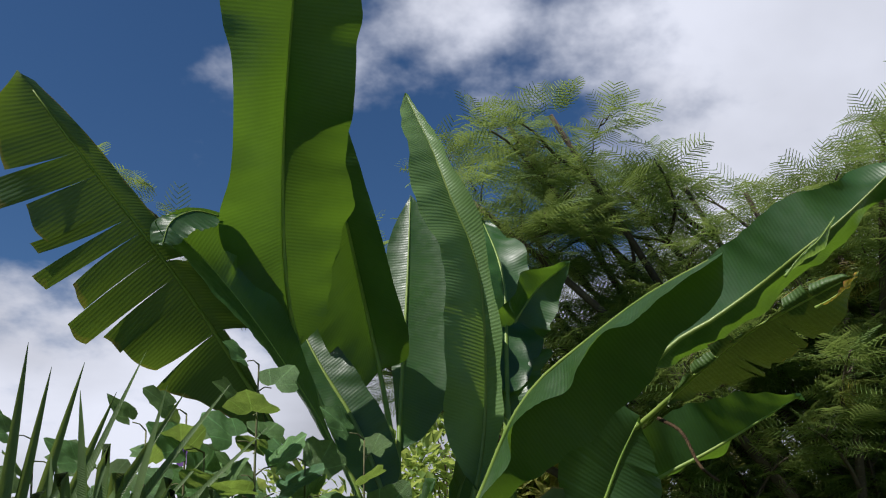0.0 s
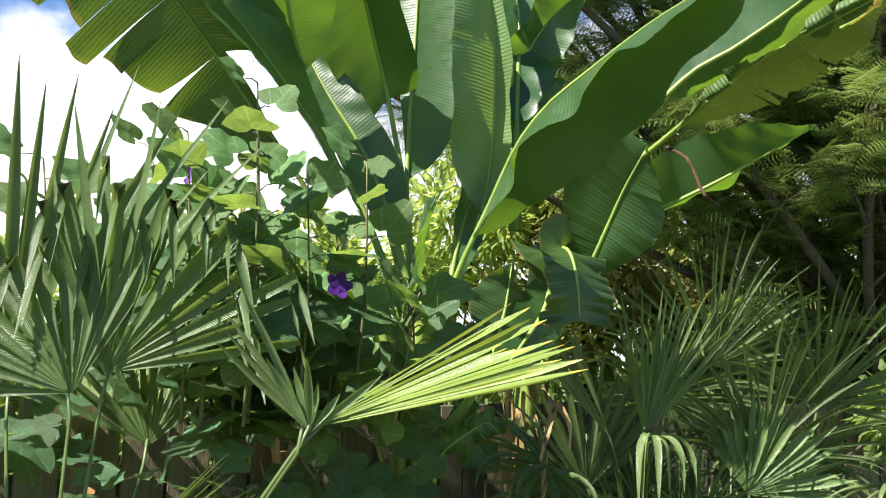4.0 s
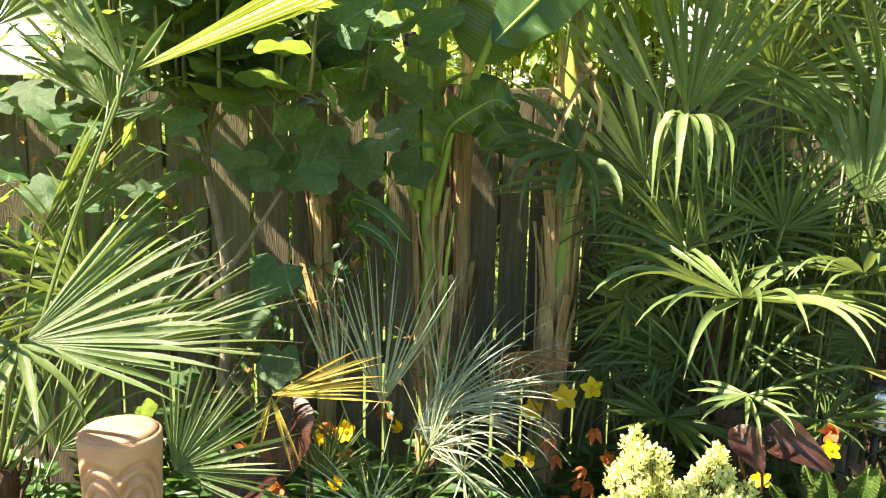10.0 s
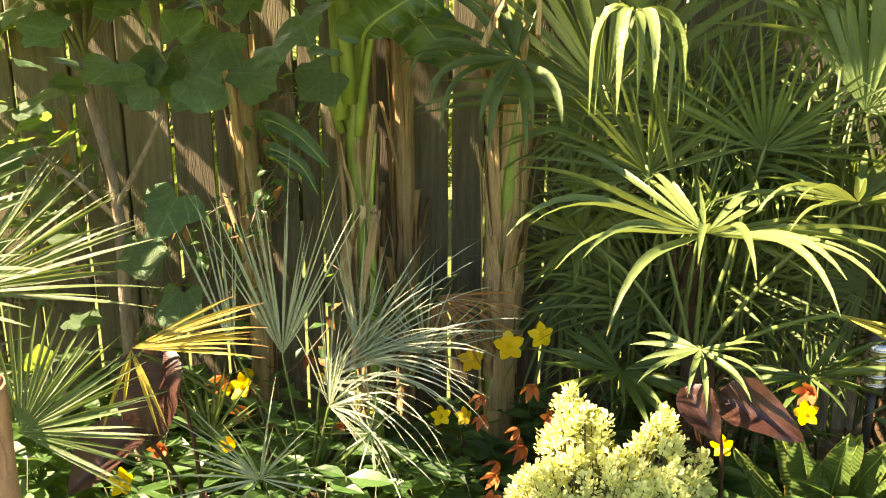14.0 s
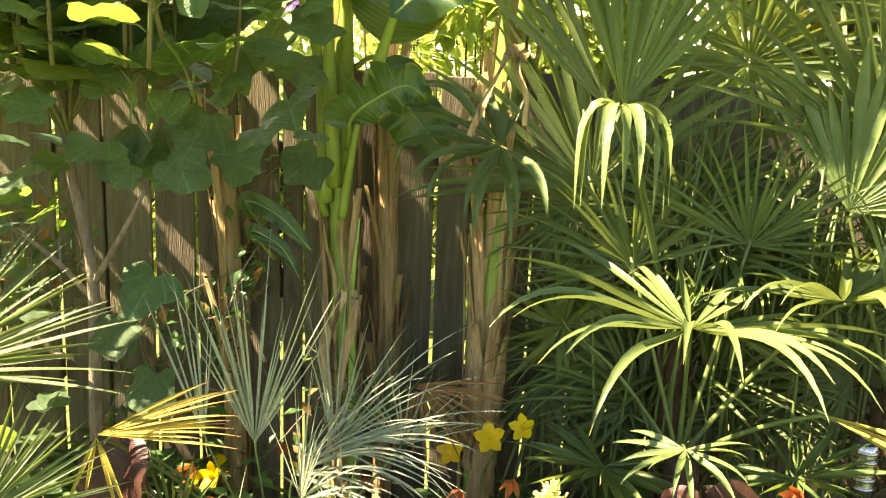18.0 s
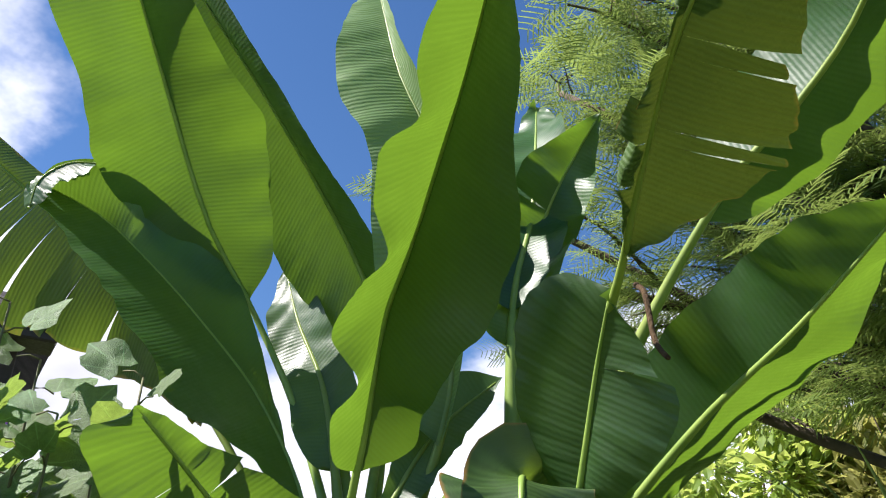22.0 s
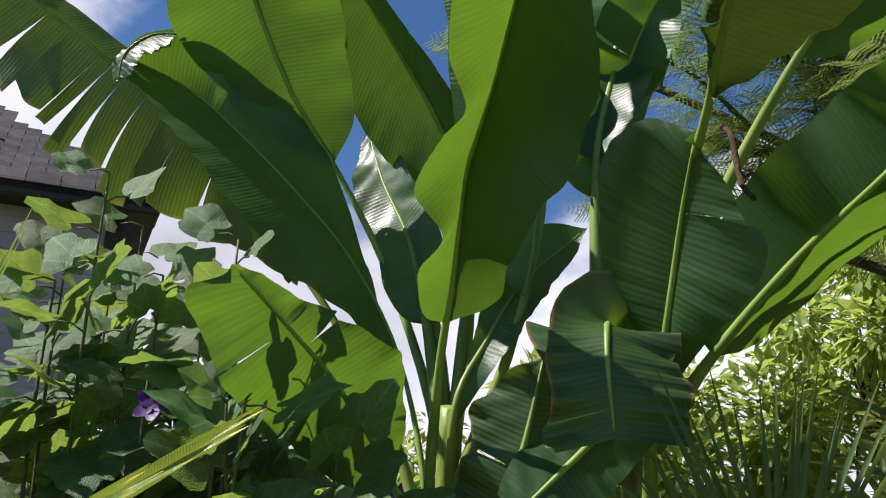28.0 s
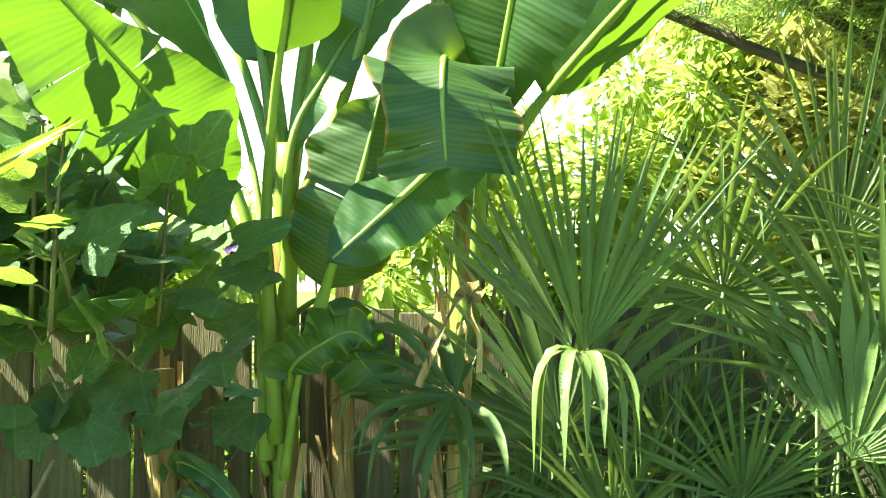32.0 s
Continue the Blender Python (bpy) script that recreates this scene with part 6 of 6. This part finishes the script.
# ---- low planting ----
def make_wort():
    b = thing("flowering_ground_cover", (0.5, 2.9, 0), "low dark green ground cover with yellow and faded orange flowers", "ground cover")
    rs = random.Random(12)
    leaf = (np.array([(0, 0, 0), (0.35, -0.2, 0.05), (0.35, 0.2, 0.05), (0.7, -0.16, 0.02), (0.7, 0.16, 0.02), (1, 0, -0.08), (0.35, 0, 0), (0.7, 0, -0.03)]),
            [(0, 1, 6), (0, 6, 2), (1, 3, 7, 6), (6, 7, 4, 2), (3, 5, 7), (7, 5, 4)])
    places, stems = [], []
    for _ in range(900):
        x, y = rs.uniform(-1.2, 1.9), rs.uniform(1.95, 3.75)
        if y > 3.45 + 0.45 * x or (abs(x - 0.76) < 0.2 and abs(y - 2.86) < 0.2) or y < 1.95 + 0.25 * abs(x):
            continue
        h = rs.uniform(0.2, 0.56) * (0.75 + 0.5 * noise.noise((x * 2, y * 2, 0)))
        lean = Vector((rs.uniform(-0.1, 0.1), rs.uniform(-0.12, 0.08), 0))
        a, e = Vector((x, y, 0)), Vector((x, y, h)) + lean
        stems.append(tube_data([a, a.lerp(e, 0.5), e], [0.003, 0.0025, 0.002], 4))
        for k in range(7):
            p = a.lerp(e, 0.35 + 0.65 * k / 6)
            t = k * 1.57 + rs.uniform(-0.3, 0.3)
            for s in (0, math.pi):
                places.append((p, Vector((math.cos(t + s), math.sin(t + s), rs.uniform(-0.1, 0.45))), rs.uniform(0.07, 0.125)))
    V, F = stamp([leaf], places, rs)
    ob = put("foliage", mesh_of("foliage", V, F, LOWLEAF, smooth=False), b)
    tagged(ob, kind="stuff")
    V, F, U = merge(stems)
    tagged(put("twig_mass", mesh_of("twig_mass", V, F, TWIG, U), b), kind="stuff")

    def bloom(at, size, mat, face, closed=0.15):
        f = Vector(face).normalized()
        a = f.orthogonal().normalized()
        c = f.cross(a)
        V, F, U = [], [], []
        for k in range(5):
            t = 2 * math.pi * k / 5 + 0.3
            d, s = a * math.cos(t) + c * math.sin(t), a * -math.sin(t) + c * math.cos(t)
            q = len(V)
            for i, w in enumerate((0.12, 0.30, 0.38, 0.30, 0.05)):
                r = i / 4
                for j in (-1, 0, 1):
                    V.append(Vector(at) + (d * r + s * (w * j + 0.08 * r) + f * (closed * r * r * 3 - 0.05 * abs(j))) * size)
                    U.append((r, j))
            for i in range(4):
                for j in range(2):
                    n = q + i * 3 + j
                    F.append((n, n + 1, n + 4, n + 3))
        fl = put("flower", mesh_of("flower", V, F, mat, U), b, "yellow five-petalled flower" if mat is YELLOW else "faded orange flower head")
        bm = bmesh.new()
        bmesh.ops.create_icosphere(bm, subdivisions=1, radius=size * 0.2)
        ce = put("flower_centre", bm_mesh("flower_centre", bm, YELLOW if mat is YELLOW else RUST), fl, m=Matrix.Translation(Vector(at) + f * size * 0.1))
        ce.matrix_parent_inverse = Matrix()

    for x, y, z, s in ((0.37, 3.29, 0.61, 0.046), (0.28, 3.23, 0.57, 0.040), (0.45, 3.34, 0.64, 0.040), (-0.24, 2.40, 0.45, 0.036), (-0.10, 2.68, 0.62, 0.036), (1.18, 3.23, 0.62, 0.032),
                       (0.25, 3.10, 0.44, 0.030), (0.31, 3.13, 0.44, 0.028), (1.01, 3.16, 0.52, 0.030)):
        bloom((x, y, z), s, YELLOW, (rs.uniform(-0.2, 0.5), -0.9, 0.5), 0.12)
    for x, y, z in ((0.41, 3.03, 0.57), (0.52, 3.03, 0.50), (0.54, 3.02, 0.46), (1.18, 3.27, 0.66), (-0.15, 2.67, 0.64), (-0.08, 2.67, 0.56), (-0.21, 2.50, 0.50), (0.50, 2.96, 0.43), (0.53, 3.09, 0.60)):
        bloom((x, y, z), rs.uniform(0.022, 0.032), RUST, (rs.uniform(-0.6, 0.6), -0.7, rs.uniform(-0.8, 0.3)), 0.5)
    for _ in range(26):
        x, y = rs.uniform(-0.5, 1.5), rs.uniform(2.5, 3.25)
        bloom((x, y, rs.uniform(0.38, 0.56)), 0.024, RUST if rs.random() < 0.75 else YELLOW, (rs.uniform(-0.6, 0.6), -0.7, rs.uniform(-0.5, 0.6)), 0.5)


def make_gold():
    b = thing("golden_shrub", (0.76, 2.86, 0), "rounded clump of tiny pale yellow leaves", "shrub")
    rs = random.Random(14)
    places, stems = [], []
    leaf = (np.array([(0, 0, 0), (0.4, -0.45, 0.16), (0.9, -0.35, 0.22), (1.05, 0.0, 0.12), (0.9, 0.35, 0.22), (0.4, 0.45, 0.16), (0.5, 0, 0.0)]),
            [(0, 1, 6), (1, 2, 6), (2, 3, 6), (3, 4, 6), (4, 5, 6), (5, 0, 6)])
    for cx, cy, top, r in ((0.70, 2.97, 0.70, 0.085), (0.91, 3.0, 0.665, 0.10), (0.79, 2.92, 0.60, 0.12), (0.66, 2.86, 0.55, 0.11), (0.93, 2.90, 0.60, 0.12), (0.75, 2.80, 0.49, 0.12), (0.90, 2.80, 0.46, 0.12)):
        for _ in range(50):
            a, q = rs.uniform(0, 6.28), math.sqrt(rs.random())
            e = Vector((cx + math.cos(a) * q * r, cy + math.sin(a) * q * r, top - 0.16 * q * q - rs.uniform(0, 0.06)))
            s = Vector((0.78, 2.87, 0.1))
            stems.append(tube_data([s, s.lerp(e, 0.5), e], [0.003, 0.002, 0.0015], 4))
            tuft = rs.uniform(0.012, 0.024)
            for _ in range(36):
                o = Vector((rs.gauss(0, 1), rs.gauss(0, 1), rs.gauss(0.3, 1))).normalized()
                places.append((e + o * tuft * rs.uniform(0.3, 1.0) + Vector((0, 0, rs.uniform(-0.03, 0.0))), o + Vector((0, 0, 0.5)), rs.uniform(0.008, 0.015)))
    V, F = stamp([leaf], places, rs)
    put("foliage", mesh_of("foliage", V, F, GOLD, smooth=False), b)
    V, F, U = merge(stems)
    tagged(put("twig_mass", mesh_of("twig_mass", V, F, TWIG, U), b), kind="stuff")


def oval_leaf(seed, mat):
    """A pointed oval leaf 1 long along +y, folded a little along its midrib, with a wavy edge."""
    V, F, U = [], [], []
    n, m = 15, 9
    for i in range(n):
        y = i / (n - 1)
        w = 0.37 * math.sin(math.pi * min(1.0, 0.03 + 0.97 * y) ** 0.8) ** 0.75 * (1 - 0.25 * y)
        for j in range(m):
            q = j / (m - 1) * 2 - 1
            z = 0.75 * w * abs(q) - 0.28 * y * y + 0.05 * abs(q) * math.sin(9 * y + seed + 2 * q) + 0.012 * math.sin(26 * y + 3 * abs(q)) * abs(q)
            V.append(Vector((w * q, y, z)))
            U.append((y * 0.3, abs(q)))
    for i in range(n - 1):
        for j in range(m - 1):
            k = i * m + j
            F.append((k, k + 1, k + m + 1, k + m))
    return mesh_of("leaf", V, F, mat, U)


def make_bronze(at, leaves, label):
    """Oval dark leaves, each on a stalk: (stalk end, direction, face, length)."""
    b = thing("bronze_leaf_plant", (at[0], at[1], 0), label, "canna")
    rs = random.Random(31)
    for k, (top, way, face, size) in enumerate(leaves):
        base, top = Vector((at[0], at[1], 0.0)), Vector(top)
        tube("stem", [base, base.lerp(top, 0.6) + Vector((0.01, 0.03, 0.04)), top], 0.008, 0.004, BRONZE, b, 10, 7)
        place_leaf(b, [oval_leaf(k, BRONZE)], top, way, size, face, rs)


def make_blades():
    """Strap leaves low beside the dark plant."""
    b = thing("strap_leaf_plant", (1.24, 3.36, 0), "low plant with pleated oval strap leaves", "plant")
    rs = random.Random(3)
    for k in range(14):
        a = rs.uniform(2.6, 6.6)
        d = Vector((math.cos(a), math.sin(a), 0))
        base = Vector((1.24, 3.36, 0.02))
        h, L = rs.uniform(0.42, 0.62), rs.uniform(0.08, 0.25)
        ob = banana_leaf(b, [base, base + d * L * 0.4 + Vector((0, 0, h * 0.6)), base + d * L + Vector((0, 0, h))], rs.uniform(0.05, 0.09), (d.x * 0.3 - 0.2, -1, 0.5), 0.3,
                         (25, 25), (0, 0), (1, 1), 0.01, 0.03, ((), ()), 70 + k, BANANA_OLD, rib_r=0.004)


make_wort()
make_gold()
make_bronze((-0.10, 2.52), (((-0.14, 2.47, 0.80), (0.1, -0.45, -0.9), (0.5, -1.0, 0.3), 0.24), ((-0.15, 2.40, 0.61), (-0.5, -0.8, -0.45), (0.3, -0.7, 0.8), 0.22), ((-0.06, 2.46, 0.40), (0.6, -0.5, 0.3), (0.3, -0.7, 0.8), 0.14)), "canna with dark bronze leaves")
make_bronze((1.02, 3.14), (((0.93, 3.06, 0.70), (0.55, -0.3, -0.5), (0.3, -1.0, 0.6), 0.14), ((1.0, 3.08, 0.68), (1.0, -0.1, -0.15), (0.2, -0.8, 0.8), 0.20)), "canna with dark purple-brown leaves")
make_blades()


def make_vine():
    """Thin twigs with small green and withered leaves over the shaded part of the fence."""
    b = thing("fence_vine", fence_point(-0.7), "tangled twigs with small green and withered leaves on the fence", "vine")
    rs = random.Random(41)
    green, brown, twigs = [], [], []
    for k in range(34):
        s, z = rs.uniform(-1.75, -0.12), rs.uniform(0.15, 0.9)
        pts = [fence_point(s, z, 0.05 + 0.05 * rs.random())]
        for _ in range(4):
            s, z = s + rs.uniform(-0.16, 0.16), z + rs.uniform(0.05, 0.24)
            pts.append(fence_point(s, min(z, 1.6), rs.uniform(0.05, 0.26)))
        path, _ = spline(pts, 16)
        twigs.append(tube_data(path, [0.0035 - 0.0022 * i / 15 for i in range(16)], 5))
        for p in path[3:]:
            for _ in range(2):
                d = Vector((rs.uniform(-1, 1), rs.uniform(-1, 0.3), rs.uniform(-0.9, 0.4)))
                q = p + Vector((rs.gauss(0, 0.025), rs.gauss(0, 0.025), rs.gauss(0, 0.025)))
                (brown if rs.random() < 0.16 else green).append((q, d, rs.uniform(0.03, 0.075)))
    for places, mat, label in ((green, LOWLEAF, "small green leaves"), (brown, PALM_DEAD, "withered brown leaves")):
        V, F = stamp([simple_leaf()], places, rs)
        tagged(put("foliage", mesh_of("foliage", V, F, mat, smooth=False), b, label), kind="stuff")
    V, F, U = merge(twigs)
    tagged(put("twig_mass", mesh_of("twig_mass", V, F, BARK, U), b, "thin bare twigs"), kind="stuff")


make_vine()


# ---- ornaments ----
def make_tiki():
    t = thing("tiki_planter", (-0.435, 2.15, 0), "carved terracotta tiki head with arched brows", "garden ornament")
    segs, rows = 128, 120
    R, H = 0.105, 0.755
    V, F, U = [], [], []
    for i in range(rows):
        z = H * i / (rows - 1)
        for k in range(segs):
            a = 2 * math.pi * k / segs
            r = R * (0.96 + 0.05 * math.sin(z * 9))
            if i == rows - 1:
                r *= 0.93
            # face towards the garden path: arched brow grooves, eye hollows and a nose ridge
            x = ((a - FACE_TIKI + math.pi) % (2 * math.pi)) - math.pi
            y = z - H
            g = 0.0
            for c, rr in ((0.55, 0.135), (0.55, 0.095), (0.55, 0.055)):
                d = math.hypot((abs(x) - c) * R, (y + 0.17) * 0.75)
                if y > -0.20:
                    g = max(g, math.exp(-((d - rr * 0.62) / 0.0055) ** 2))
            if abs(abs(x) - 0.55) < 0.35 and -0.27 < y < -0.2:
                g = max(g, 0.8)
            if abs(x) < 0.9 and -0.50 < y < -0.42:
                g = max(g, 0.9)
            r -= 0.016 * g
            V.append(Vector((math.cos(a) * r, math.sin(a) * r, z)))
            U.append((k / segs, z))
    for i in range(rows - 1):
        for k in range(segs):
            q = (k + 1) % segs
            F.append((i * segs + k, i * segs + q, (i + 1) * segs + q, (i + 1) * segs + k))
    F.append(tuple(range((rows - 1) * segs, rows * segs)))
    ob = put("body", mesh_of("body", V, F, CLAY, U), t)
    ob.matrix_parent_inverse = Matrix()
    V, F, U = tube_data([Vector((0, 0, H - 0.004)), Vector((0, 0, H + 0.006)), Vector((0, 0, H + 0.012))], [R * 0.9, R * 0.86, R * 0.7], 40)
    ob = put("cap", mesh_of("cap", V, F, CLAY, U), t)
    ob.matrix_parent_inverse = Matrix()


FACE_TIKI = radians(-50)
make_tiki()


def make_stake_light():
    t = thing("garden_stake_light", (1.31, 3.62, 0), "small black and metal garden stake light", "garden light")
    for name, pts, r0, r1, mat in (("stake", [(1.31, 3.62, 0), (1.31, 3.62, 0.3), (1.31, 3.62, 0.56)], 0.012, 0.012, BLACK),
                                   ("lamp_head", [(1.31, 3.62, 0.55), (1.31, 3.62, 0.62), (1.31, 3.62, 0.70)], 0.028, 0.030, METAL),
                                   ("lamp_cap", [(1.31, 3.62, 0.70), (1.31, 3.62, 0.71), (1.31, 3.62, 0.72)], 0.036, 0.030, BLACK)):
        tube(name, pts, r0, r1, mat, t, 6, 14)
    for k in range(5):
        z = 0.57 + k * 0.025
        tube("ring", [(1.31, 3.62, z), (1.31, 3.62, z + 0.004), (1.31, 3.62, z + 0.008)], 0.034, 0.034, METAL, t, 3, 14)


make_stake_light()
